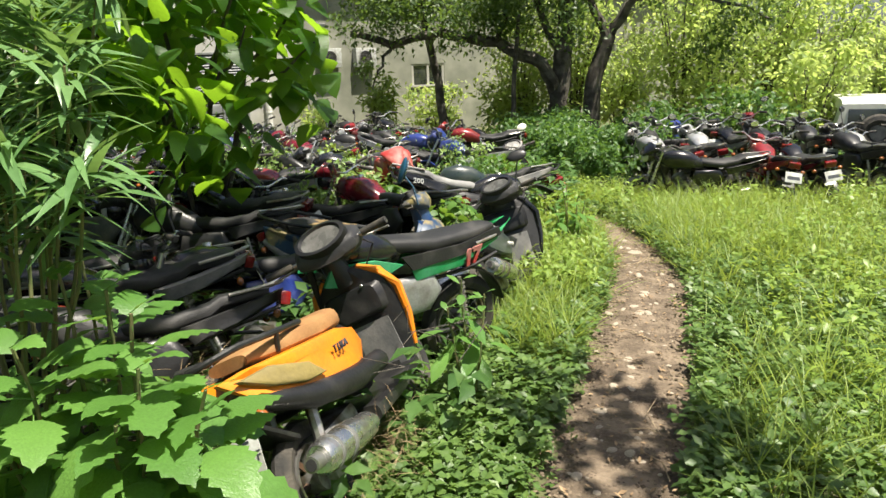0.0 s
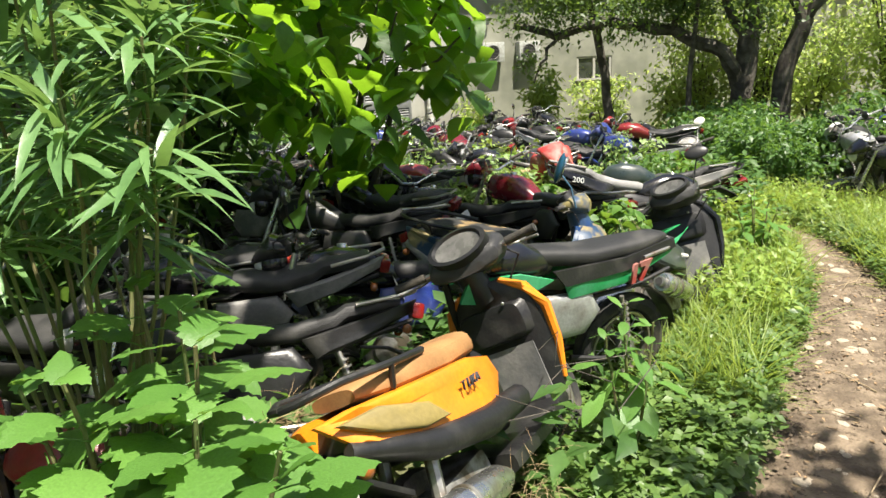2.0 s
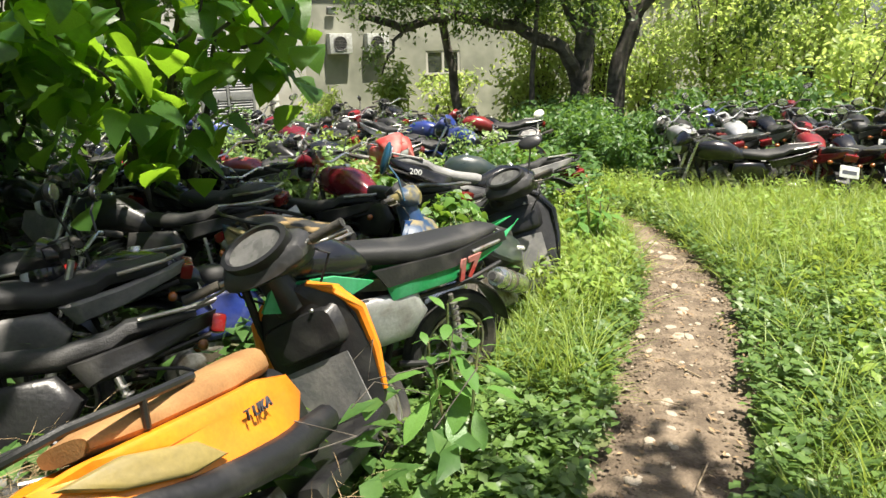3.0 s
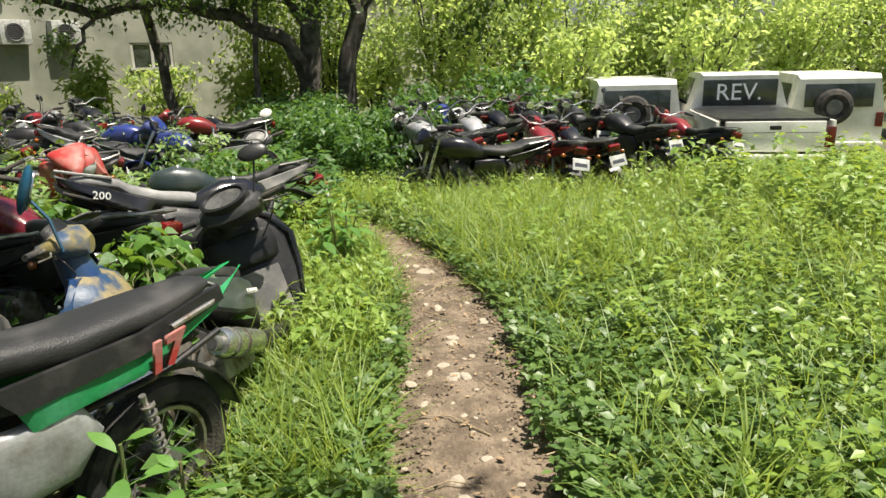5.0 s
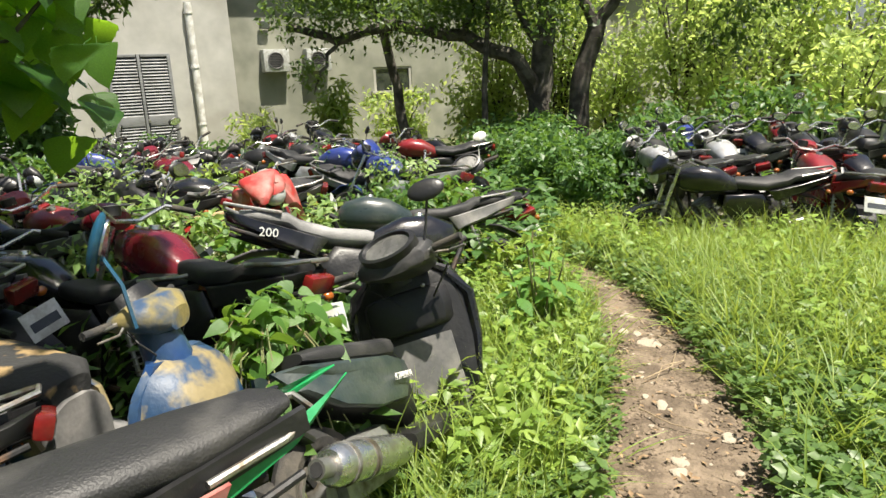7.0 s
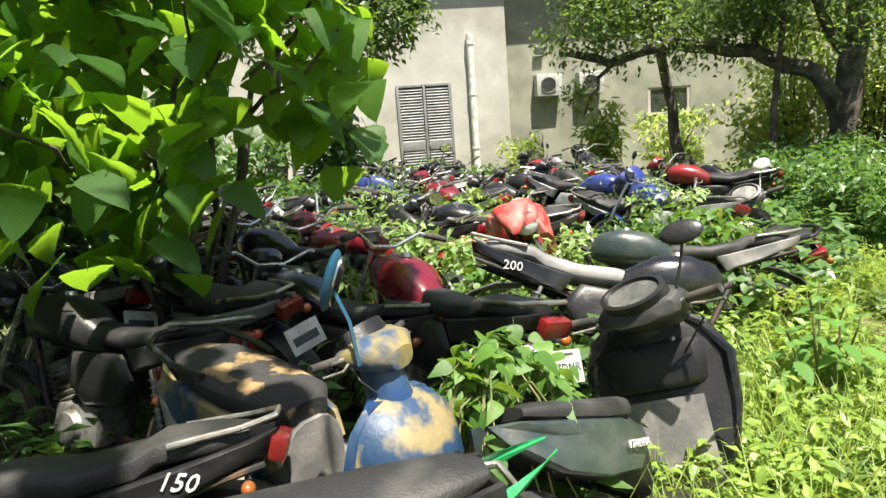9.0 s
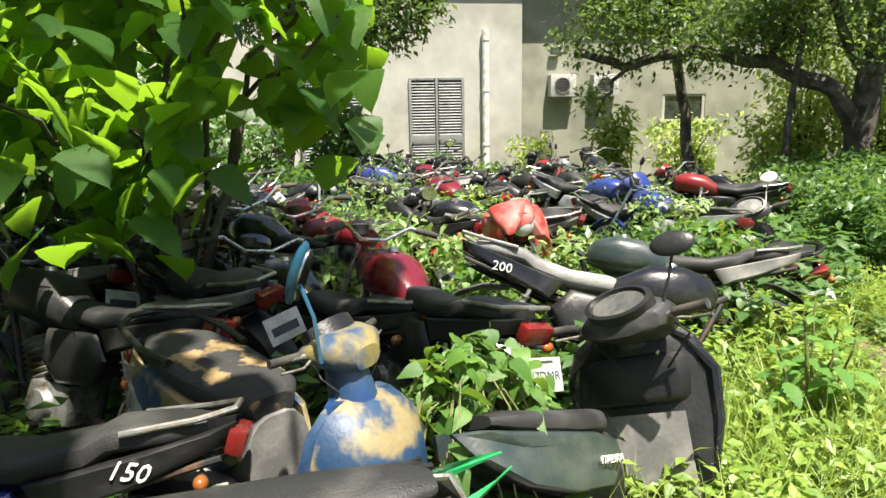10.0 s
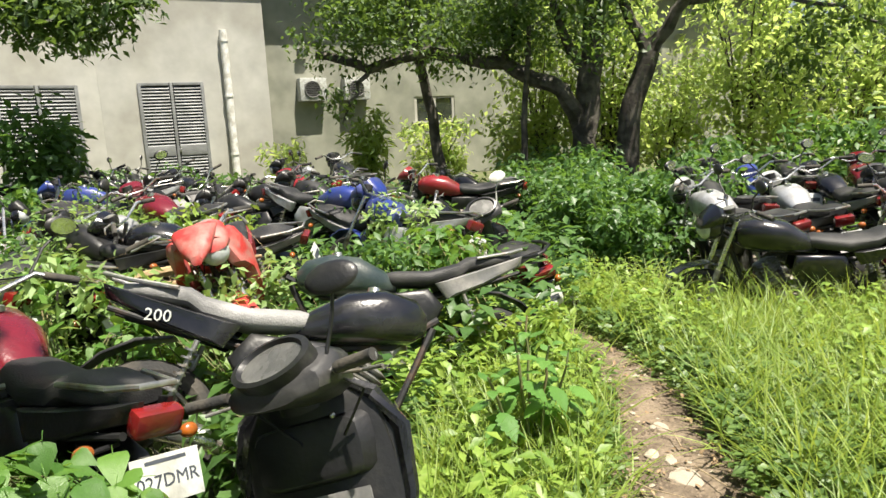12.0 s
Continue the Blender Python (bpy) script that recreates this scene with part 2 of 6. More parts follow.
def tube(points, radii, k=8, bm=None, flat=1.0):
    """A round bar along points, with one radius or one for each point."""
    pts = [Vector(p) for p in points]
    radii = radii if isinstance(radii, (list, tuple)) else [radii] * len(pts)
    secs = []
    up = Vector((0.13, 0.21, 0.97))
    for i, p in enumerate(pts):
        d = (pts[min(i + 1, len(pts) - 1)] - pts[max(i - 1, 0)]).normalized()
        if abs(d.dot(up)) > 0.97:
            up = Vector((0.97, 0.1, 0.13))
        u = d.cross(up).normalized()
        v = u.cross(d)
        secs.append([p + radii[i] * (math.cos(a) * u + flat * math.sin(a) * v) for a in (2 * math.pi * j / k for j in range(k))])
    return rings(secs, bm)


def loft(secs, power=2.6, k=18, bm=None):
    """A body along x from sections (x, y, z of the middle, width, height)."""
    out = []
    for x, y, z, w, h in secs:
        ring = []
        for j in range(k):
            a = 2 * math.pi * j / k
            c, s = math.cos(a), math.sin(a)
            ring.append((x, y + w / 2 * math.copysign(abs(c) ** (2 / power), c), z + h / 2 * math.copysign(abs(s) ** (2 / power), s)))
        out.append(ring)
    return rings(out, bm)


def blob(at, r, rot=(0, 0, 0), u=16, v=10, bm=None):
    bm = bm or bmesh.new()
    own = bmesh.new()
    bmesh.ops.create_uvsphere(own, u_segments=u, v_segments=v, radius=1, matrix=pose(*at, *rot) @ Matrix.Diagonal((*r, 1)))
    return merge(bm, own)


def ring_y(at, big, small, k=28, j=8, flat=1.0, bm=None):
    """A torus about the y axis."""
    secs = []
    for i in range(k):
        a = 2 * math.pi * i / k
        c, s = math.cos(a), math.sin(a)
        secs.append([(at[0] + (big + small * math.cos(b)) * c, at[1] + small * flat * math.sin(b), at[2] + (big + small * math.cos(b)) * s)
                     for b in (2 * math.pi * q / j for q in range(j))])
    secs.append(secs[0])
    bm = rings(secs, bm, cap=False)
    bmesh.ops.remove_doubles(bm, verts=bm.verts[:], dist=1e-6)
    return bm


def plate_shape(outline, thick, bm=None):
    """A sheet of some thickness from an outline in x, z, about y = 0 (or from x, z, y triples)."""
    bm = bm or bmesh.new()
    a = [bm.verts.new((p[0], (p[2] if len(p) > 2 else 0) - thick / 2, p[1])) for p in outline]
    b = [bm.verts.new((p[0], (p[2] if len(p) > 2 else 0) + thick / 2, p[1])) for p in outline]
    n = len(a)
    bm.faces.new(a)
    bm.faces.new(b[::-1])
    for i in range(n):
        bm.faces.new((a[i], b[i], b[(i + 1) % n], a[(i + 1) % n]))
    bmesh.ops.recalc_face_normals(bm, faces=bm.faces[:])
    return bm


def lettering(text, size, m, material, parent, name="lettering", shear=0.0, depth=0.0012, bold=0.0):
    """Raised letters in the built-in font, as a mesh under parent."""
    cu = bpy.data.curves.new(name, "FONT")
    cu.body, cu.size, cu.extrude, cu.shear = text, size, depth, shear
    cu.offset = bold
    cu.align_x, cu.align_y, cu.resolution_u = "CENTER", "CENTER", 2
    ob = bpy.data.objects.new("tmp", cu)
    scene.collection.objects.link(ob)
    me = bpy.data.meshes.new_from_object(ob.evaluated_get(bpy.context.evaluated_depsgraph_get()))
    bpy.data.objects.remove(ob)
    me.materials.append(material)
    out = new(name, me)
    out.parent = parent
    out.matrix_basis = m
    return out


def mesh_from(name, verts, faces, material, parent=None, smooth=True):
    """One mesh from arrays of places and of equal-sized faces."""
    me = bpy.data.meshes.new(name)
    k = faces.shape[1]
    me.vertices.add(len(verts))
    me.vertices.foreach_set("co", verts.astype(np.float32).ravel())
    me.loops.add(faces.size)
    me.loops.foreach_set("vertex_index", faces.astype(np.int32).ravel())
    me.polygons.add(len(faces))
    me.polygons.foreach_set("loop_start", np.arange(0, faces.size, k, dtype=np.int32))
    me.polygons.foreach_set("use_smooth", np.full(len(faces), smooth))
    me.update(calc_edges=True)
    me.materials.append(material)
    ob = new(name, me)
    if parent:
        ob.parent = parent
    return ob


def turns(yaw, pitch, roll):
    """Rotation matrices, one for each entry."""
    cy, sy, cp, sp, cr, sr = np.cos(yaw), np.sin(yaw), np.cos(pitch), np.sin(pitch), np.cos(roll), np.sin(roll)
    z = np.zeros_like(yaw)
    o = z + 1
    rz = np.array([[cy, -sy, z], [sy, cy, z], [z, z, o]]).transpose(2, 0, 1)
    ry = np.array([[cp, z, -sp], [z, o, z], [sp, z, cp]]).transpose(2, 0, 1)
    rx = np.array([[o, z, z], [z, cr, -sr], [z, sr, cr]]).transpose(2, 0, 1)
    return rz @ ry @ rx


def scatter(template, at, rot, size):
    """Copies of a (verts, faces) template: at n x 3, rot n x 3 x 3, size n."""
    tv, tf = template
    v = np.einsum("nij,vj->nvi", rot, tv) * size[:, None, None] + at[:, None, :]
    f = tf[None] + (np.arange(len(at)) * len(tv))[:, None, None]
    return v.reshape(-1, 3), f.reshape(-1, tf.shape[1])


def leaf_shape(length, width, n=4, droop=0.15, fold=0.18, point=0.5):
    """A leaf along x from its stalk: a folded strip of quads, widest at point."""
    v, f = [], []
    for i in range(n + 1):
        t = i / n
        w = width / 2 * (max(0.04, math.sin(math.pi * t ** (math.log(0.5) / math.log(point)))) if 0 < i < n else 0.04)
        z = -droop * length * t * t
        v += [(length * t, -w, z + fold * w), (length * t, 0, z), (length * t, w, z + fold * w)]
    for i in range(n):
        a = 3 * i
        f += [(a, a + 3, a + 4, a + 1), (a + 1, a + 4, a + 5, a + 2)]
    return np.array(v), np.array(f)


def outline_leaf(name, outline, material, droop=0.2, fold=0.25):
    """A leaf mesh along x from half its outline (x, half-width), with a midrib fold, side ribs and a stalk."""
    bm = bmesh.new()
    rows = []
    for i, (x, w) in enumerate(outline):
        z = -droop * x * x
        rip = 0.012 * (1 if i % 2 else -1)
        rows.append([bm.verts.new((x, s * w, z + fold * abs(s) * w * (1 - 0.7 * abs(s)) + rip * abs(s))) for s in (-1, -0.5, 0, 0.5, 1)])
    for a, b in zip(rows, rows[1:]):
        for i in range(4):
            bm.faces.new((a[i], b[i], b[i + 1], a[i + 1]))
    tube([(-0.35, 0, 0.03), (-0.1, 0, 0.02), (0.02, 0, 0)], 0.012, 4, bm)
    me = bpy.data.meshes.new(name)
    bm.to_mesh(me)
    bm.free()
    for p in me.polygons:
        p.use_smooth = True
    me.materials.append(material)
    return me


# ---- motorcycles ----
def wheel(parent, x, r, wide, name, spokes=True, drum=0.06):
    w = part(name, ring_y((x, 0, r), r - wide * 0.5, wide * 0.5, 30, 8, 0.9), M_TYRE, parent, "worn black tyre")
    bm = ring_y((x, 0, r), r - wide - 0.012, 0.013, 26, 6, 2.2)
    part("rim", bm, M_STEEL, w)
    bm = tube([(x, -0.055, r), (x, 0.055, r)], [drum, drum], 14)
    part("hub", bm, M_ALU, w)
    bm = bmesh.new()
    n = 18 if spokes else 6
    for i in range(n):
        a, s = 2 * math.pi * i / n, (1 if i % 2 else -1)
        e = a + (0.35 * s if spokes else 0)
        rr = r - wide - 0.015
        tube([(x + drum * math.cos(a), 0.03 * s * spokes, r + drum * math.sin(a)), (x + rr * math.cos(e), 0, r + rr * math.sin(e))], 0.0022 if spokes else 0.014, 4, bm)
    part("spokes", bm, M_STEEL if spokes else M_FRAME, w)
    return w


def number_plate(parent, m, text="", wide=0.20, high=0.13):
    p = part("number_plate", box((wide, high, 0.003), bevel=0.001), M_PLATE, parent, "white number plate")
    p.matrix_basis = m
    if text:
        lettering(text, 0.050, pose(0, -0.006, 0.0022), M_INK, p)
        part("plate_caption", box((wide * 0.6, 0.010, 0.0012), (0, 0.048, 0.0021)), M_INK, p)
    else:
        part("plate_mark", box((0.15, 0.042, 0.0012), (0, -0.008, 0.0021)), M_INK, p)
    return p


def mirror(parent, base, tip, material=M_BLACK, face=(-1, 0, 0), size=(0.072, 0.045)):
    """A stalk with an oval mirror at its end, its glass towards face."""
    b, t = Vector(base), Vector(tip)
    bm = tube([b, b.lerp(t, 0.5) + Vector((0.02, 0, 0.015)), t], 0.006, 6)
    s = part("mirror", bm, M_BLACK if material is M_BLACK else material, parent)
    turn = Vector(face).to_track_quat("Z", "Y").to_matrix().to_4x4()
    mid = Matrix.Translation(t + Vector((0, 0, 0.02)))
    bm = bmesh.new()
    bmesh.ops.create_uvsphere(bm, u_segments=18, v_segments=10, radius=1, matrix=mid @ turn @ Matrix.Diagonal((size[0], size[1], 0.02, 1)))
    part("mirror_shell", bm, material, s)
    bm = bmesh.new()
    bmesh.ops.create_cone(bm, cap_ends=True, segments=22, radius1=1, radius2=1, depth=1,
                          matrix=mid @ turn @ Matrix.Translation((0, 0, 0.0175)) @ Matrix.Diagonal((size[0] * 0.8, size[1] * 0.8, 0.006, 1)))
    part("mirror_glass", bm, M_MIRROR, s)
    return s


def motorcycle(m, paint, label, group="", side=None, seat=M_SEAT, dirt=False, fairing=None, tail=None, plate="", mirrors=2, turn=0.0, lamp=True, small=False, stripped=False):
    """A commuter motorcycle, or with dirt=True a trail bike, along +x on its wheels."""
    side = side or paint
    tail = tail or side
    b = thing("motorcycle", m, label, "motorcycle", group)
    r = 0.31 if dirt else 0.29
    wheel(b, -0.66, r, 0.10 if dirt else 0.085, "rear_wheel")
    if not stripped:
        wheel(b, 0.66, r, 0.08 if dirt else 0.07, "front_wheel")
    bm = tube([(0.50, 0, 0.86), (0.30, 0, 0.72), (-0.25, 0, 0.66), (-0.80, 0, 0.74)], 0.018)
    tube([(0.48, 0, 0.82), (0.32, 0, 0.40), (0.05, 0, 0.24), (-0.25, 0, 0.28), (-0.28, 0, 0.62)], 0.018, bm=bm)
    for s in (-1, 1):
        tube([(-0.28, 0.05 * s, 0.32), (-0.46, 0.085 * s, 0.30), (-0.66, 0.085 * s, r)], 0.016, bm=bm)
        tube([(-0.25, 0.06 * s, 0.64), (-0.60, 0.10 * s, 0.70), (-0.86, 0.07 * s, 0.76)], 0.012, bm=bm)
    part("frame", bm, M_FRAME, b)
    bm = box((0.30, 0.20, 0.20), (0.0, 0, 0.36), bevel=0.04)
    for s in (-1, 1):
        tube([(0.02, 0.09 * s, 0.35), (0.02, 0.135 * s, 0.35)], [0.085, 0.07], 16, bm)
    part("engine", bm, M_ALU, b)
    pts, rad = [], []
    for i in range(15):
        pts.append((0.12 + 0.0065 * i, 0, 0.44 + 0.0135 * i))
        rad.append(0.095 if i % 2 else 0.065)
    part("cylinder", tube(pts, rad, 12), M_ALU, b)
    up = 0.12 if dirt else 0.0
    bm = tube([(0.24, -0.03, 0.52), (0.36, -0.07, 0.42), (0.30, -0.12, 0.26), (-0.05, -0.14, 0.22), (-0.30, -0.15, 0.26 + up)], 0.019)
    ex = part("exhaust_pipe", bm, M_RUST, b)
    part("muffler", tube([(-0.30, -0.15, 0.26 + up), (-0.36, -0.155, 0.28 + up), (-0.82, -0.17, 0.36 + up * 1.6), (-0.86, -0.17, 0.365 + up * 1.6)],
                         [0.025, 0.047, 0.050, 0.03], 14), M_CHROME, ex)
    if dirt:
        secs = [(0.42, 0, 0.86, 0.10, 0.10), (0.32, 0, 0.87, 0.22, 0.20), (0.12, 0, 0.87, 0.25, 0.20), (-0.02, 0, 0.85, 0.18, 0.14), (-0.08, 0, 0.83, 0.12, 0.08)]
    else:
        secs = [(0.44, 0, 0.83, 0.10, 0.10), (0.38, 0, 0.84, 0.22, 0.20), (0.24, 0, 0.84, 0.28, 0.25), (0.08, 0, 0.82, 0.27, 0.23), (-0.06, 0, 0.77, 0.19, 0.15), (-0.12, 0, 0.75, 0.12, 0.09)]
    tank = part("fuel_tank", loft(secs, 2.7), paint, b)
    part("filler_cap", tube([(0.20, 0, 0.955), (0.20, 0, 0.975)], [0.032, 0.028], 14), M_CHROME, tank)
    if dirt:
        secs = [(0.10, 0, 0.90, 0.10, 0.06), (0.0, 0, 0.885, 0.16, 0.09), (-0.3, 0, 0.865, 0.21, 0.10), (-0.6, 0, 0.895, 0.19, 0.09), (-0.78, 0, 0.925, 0.13, 0.06), (-0.84, 0, 0.93, 0.07, 0.03)]
    else:
        secs = [(-0.05, 0, 0.79, 0.12, 0.07), (-0.12, 0, 0.785, 0.20, 0.10), (-0.32, 0, 0.77, 0.26, 0.10), (-0.50, 0, 0.80, 0.25, 0.10), (-0.56, 0, 0.835, 0.24, 0.09),
                (-0.72, 0, 0.845, 0.21, 0.08), (-0.82, 0, 0.85, 0.13, 0.05)]
    part("seat", loft(secs, 3.0), seat, b)
    for s in (-1, 1):
        out = [(0.02, 0.70), (-0.30, 0.71), (-0.38, 0.60), (-0.30, 0.48), (-0.08, 0.46), (0.04, 0.56)]
        part("side_panel", bulged([(x, z, 0.105 * s) for x, z in out], 0.028 * s), M_SILVER if dirt else side, b)
        if dirt:
            out = [(-0.12, 0.755, 0.125 * s), (-0.50, 0.80, 0.12 * s), (-0.86, 0.885, 0.08 * s), (-1.00, 0.965, 0.03 * s), (-0.84, 0.855, 0.08 * s), (-0.50, 0.725, 0.12 * s), (-0.16, 0.685, 0.125 * s)]
            part("tail_panel", bulged(out, 0.014 * s), tail, b)
            out = [(-0.05, 0.83, 0.11 * s), (-0.5, 0.865, 0.11 * s), (-0.86, 0.93, 0.06 * s), (-0.86, 0.885, 0.085 * s), (-0.50, 0.80, 0.122 * s), (-0.12, 0.755, 0.127 * s)]
            part("seat_base", plate_shape(out, 0.016), M_BLACK, b)
            out = [(0.42, 0.84, 0.12 * s), (0.16, 0.85, 0.14 * s), (-0.04, 0.80, 0.13 * s), (0.20, 0.71, 0.15 * s), (0.46, 0.74, 0.13 * s)]
            part("tank_shroud", plate_shape(out, 0.016), side, b)
        else:
            out = [(-0.34, 0.735, 0.125 * s), (-0.60, 0.79, 0.115 * s), (-0.90, 0.86, 0.05 * s), (-0.88, 0.80, 0.05 * s), (-0.62, 0.70, 0.11 * s), (-0.40, 0.64, 0.125 * s)]
            part("tail_panel", bulged(out, 0.03 * s), tail, b)
        bm = tube([(-0.60, 0.12 * s, 0.32), (-0.50, 0.12 * s, 0.66)], 0.012)
        for i in range(9):
            ring = [(-0.595 + 0.0095 * i, 0.12 * s, 0.36 + 0.032 * i), (-0.593 + 0.0095 * i, 0.12 * s, 0.368 + 0.032 * i)]
            tube(ring, 0.026, 10, bm)
        part("shock_absorber", bm, M_STEEL, b)
        part("foot_peg", tube([(-0.02, 0.10 * s, 0.27), (-0.02, 0.24 * s, 0.28)], 0.014), M_TYRE, b)
        if stripped:
            continue
        bm = tube([(-0.80, 0.05 * s, 0.72), (-0.82, 0.13 * s, 0.72)], 0.008)
        ind = part("indicator", bm, M_BLACK, b)
        part("amber_lens", blob((-0.82, 0.155 * s, 0.72), (0.022, 0.03, 0.024), u=12, v=8), M_AMBER, ind)
    bm = tube([(-0.80, 0.09, 0.88), (-0.60, 0.13, 0.86)], 0.010)
    tube([(-0.80, 0.09, 0.88), (-0.90, 0.05, 0.90), (-0.90, -0.05, 0.90), (-0.80, -0.09, 0.88), (-0.60, -0.13, 0.86)], 0.010, bm=bm)
    part("grab_rail", bm, M_STEEL, b)
    if not dirt and not stripped:
        part("tail_light", box((0.06, 0.14, 0.08), (-0.90, 0, 0.80), (0, -15, 0), 0.018), M_REDLENS, b)
    secs = [(-0.60 - 0.40 * math.sin(a), 0, r + 0.38 * math.cos(a), 0.15, 0.016) for a in (0.0, 0.35, 0.7, 1.0, 1.25)]
    part("rear_mudguard", loft(secs, 6), M_BLACK, b)
    if stripped:
        return b
    hinge = Vector((0.47, 0, 0.84))
    steer = Matrix.Translation(hinge) @ pose(0, 0, 0, 0, -26, turn) @ pose(0, 0, 0, 0, 26, 0) @ Matrix.Translation(-hinge)
    front = []
    for s in (-1, 1):
        bm = tube([(0.45, 0.085 * s, 0.95), (0.57, 0.085 * s, 0.58)], 0.017)
        leg = part("fork_leg", bm, M_CHROME, b)
        front.append(leg)
        part("fork_slider", tube([(0.565, 0.085 * s, 0.59), (0.66, 0.085 * s, r - 0.02)], [0.024, 0.026]), M_ALU, leg)
    yoke = part("handlebar", tube([(0.33, -0.36, 1.03), (0.40, -0.22, 1.06), (0.44, -0.08, 0.98), (0.44, 0.08, 0.98), (0.40, 0.22, 1.06), (0.33, 0.36, 1.03)], 0.0115), M_CHROME, b)
    front.append(yoke)
    for s in (-1, 1):
        part("grip", tube([(0.385, 0.25 * s, 1.052), (0.33, 0.37 * s, 1.03)], 0.018, 10), M_TYRE, yoke)
        part("brake_lever", tube([(0.42, 0.20 * s, 1.05), (0.44, 0.27 * s, 1.04), (0.40, 0.36 * s, 1.025)], 0.006), M_ALU, yoke)
    for s in (-1, 1):
        cable = tube([(0.41, 0.19 * s, 1.05), (0.55, 0.14 * s, 1.02), (0.56, 0.05 * s, 0.86), (0.35, 0.03 * s, 0.75)], 0.0045, 5)
        part("cable", cable, M_CABLE, yoke)
    for i, s in enumerate((-1, 1)):
        if i < mirrors:
            front.append(mirror(b, (0.40, 0.20 * s, 1.06), (0.42, 0.34 * s, 1.24)))
    if dirt:
        secs = [(0.25, 0, 0.69, 0.06, 0.01), (0.45, 0, 0.71, 0.14, 0.02), (0.75, 0, 0.70, 0.15, 0.02), (1.0, 0, 0.64, 0.10, 0.01)]
    else:
        secs = [(0.66 + 0.36 * math.sin(a), 0, r + 0.345 * math.cos(a), 0.10, 0.014) for a in (-1.1, -0.6, -0.1, 0.4, 0.8)]
    front.append(part("front_mudguard", loft(secs, 5), paint if not small else M_BLACK, b))
    if lamp:
        shell = part("headlamp", blob((0.60, 0, 0.90), (0.09, 0.095, 0.095)), M_GLOSS, b)
        part("headlamp_lens", blob((0.645, 0, 0.90), (0.055, 0.085, 0.085)), M_LENS, shell)
        front.append(shell)
        if not dirt:
            cowl = [(0.50, 0, 0.98, 0.18, 0.10), (0.58, 0, 0.99, 0.24, 0.16), (0.66, 0, 0.95, 0.20, 0.10), (0.70, 0, 0.92, 0.12, 0.04)]
            front.append(part("headlamp_cowl", loft(cowl, 2.5), paint, b))
    dash = part("instrument", tube([(0.49, 0.05, 1.0), (0.50, 0.05, 1.05)], [0.045, 0.05], 16), M_BLACK, b)
    part("instrument_glass", tube([(0.50, 0.05, 1.05), (0.501, 0.05, 1.054)], 0.042, 16), M_DIAL, dash)
    front.append(dash)
    for o in front:
        o.matrix_basis = steer
    for o in b.children:
        if o.name.startswith("front_wheel"):
            o.matrix_basis = steer
    if fairing:
        for s in (-1, 1):
            out = [(0.20, 0.62, 0.17 * s), (0.28, 0.86, 0.19 * s), (0.50, 1.0, 0.17 * s), (0.66, 0.98, 0.10 * s), (0.60, 0.80, 0.15 * s), (0.46, 0.72, 0.18 * s), (0.40, 0.50, 0.19 * s), (0.28, 0.46, 0.18 * s)]
            part("fairing", bulged(out, 0.05 * s), fairing, b, "cracked red fairing panel")
        nose = [(0.56, 0.0, 1.04, 0.26, 0.05), (0.64, 0.0, 1.02, 0.24, 0.10), (0.74, 0, 0.95, 0.16, 0.10), (0.80, 0, 0.90, 0.06, 0.05)]
        part("fairing_nose", loft(nose, 2.4), fairing, b)
    if not dirt and plate is not None:
        number_plate(b, pose(-0.97, 0, 0.66, 68, 0, -90), plate)
    return b


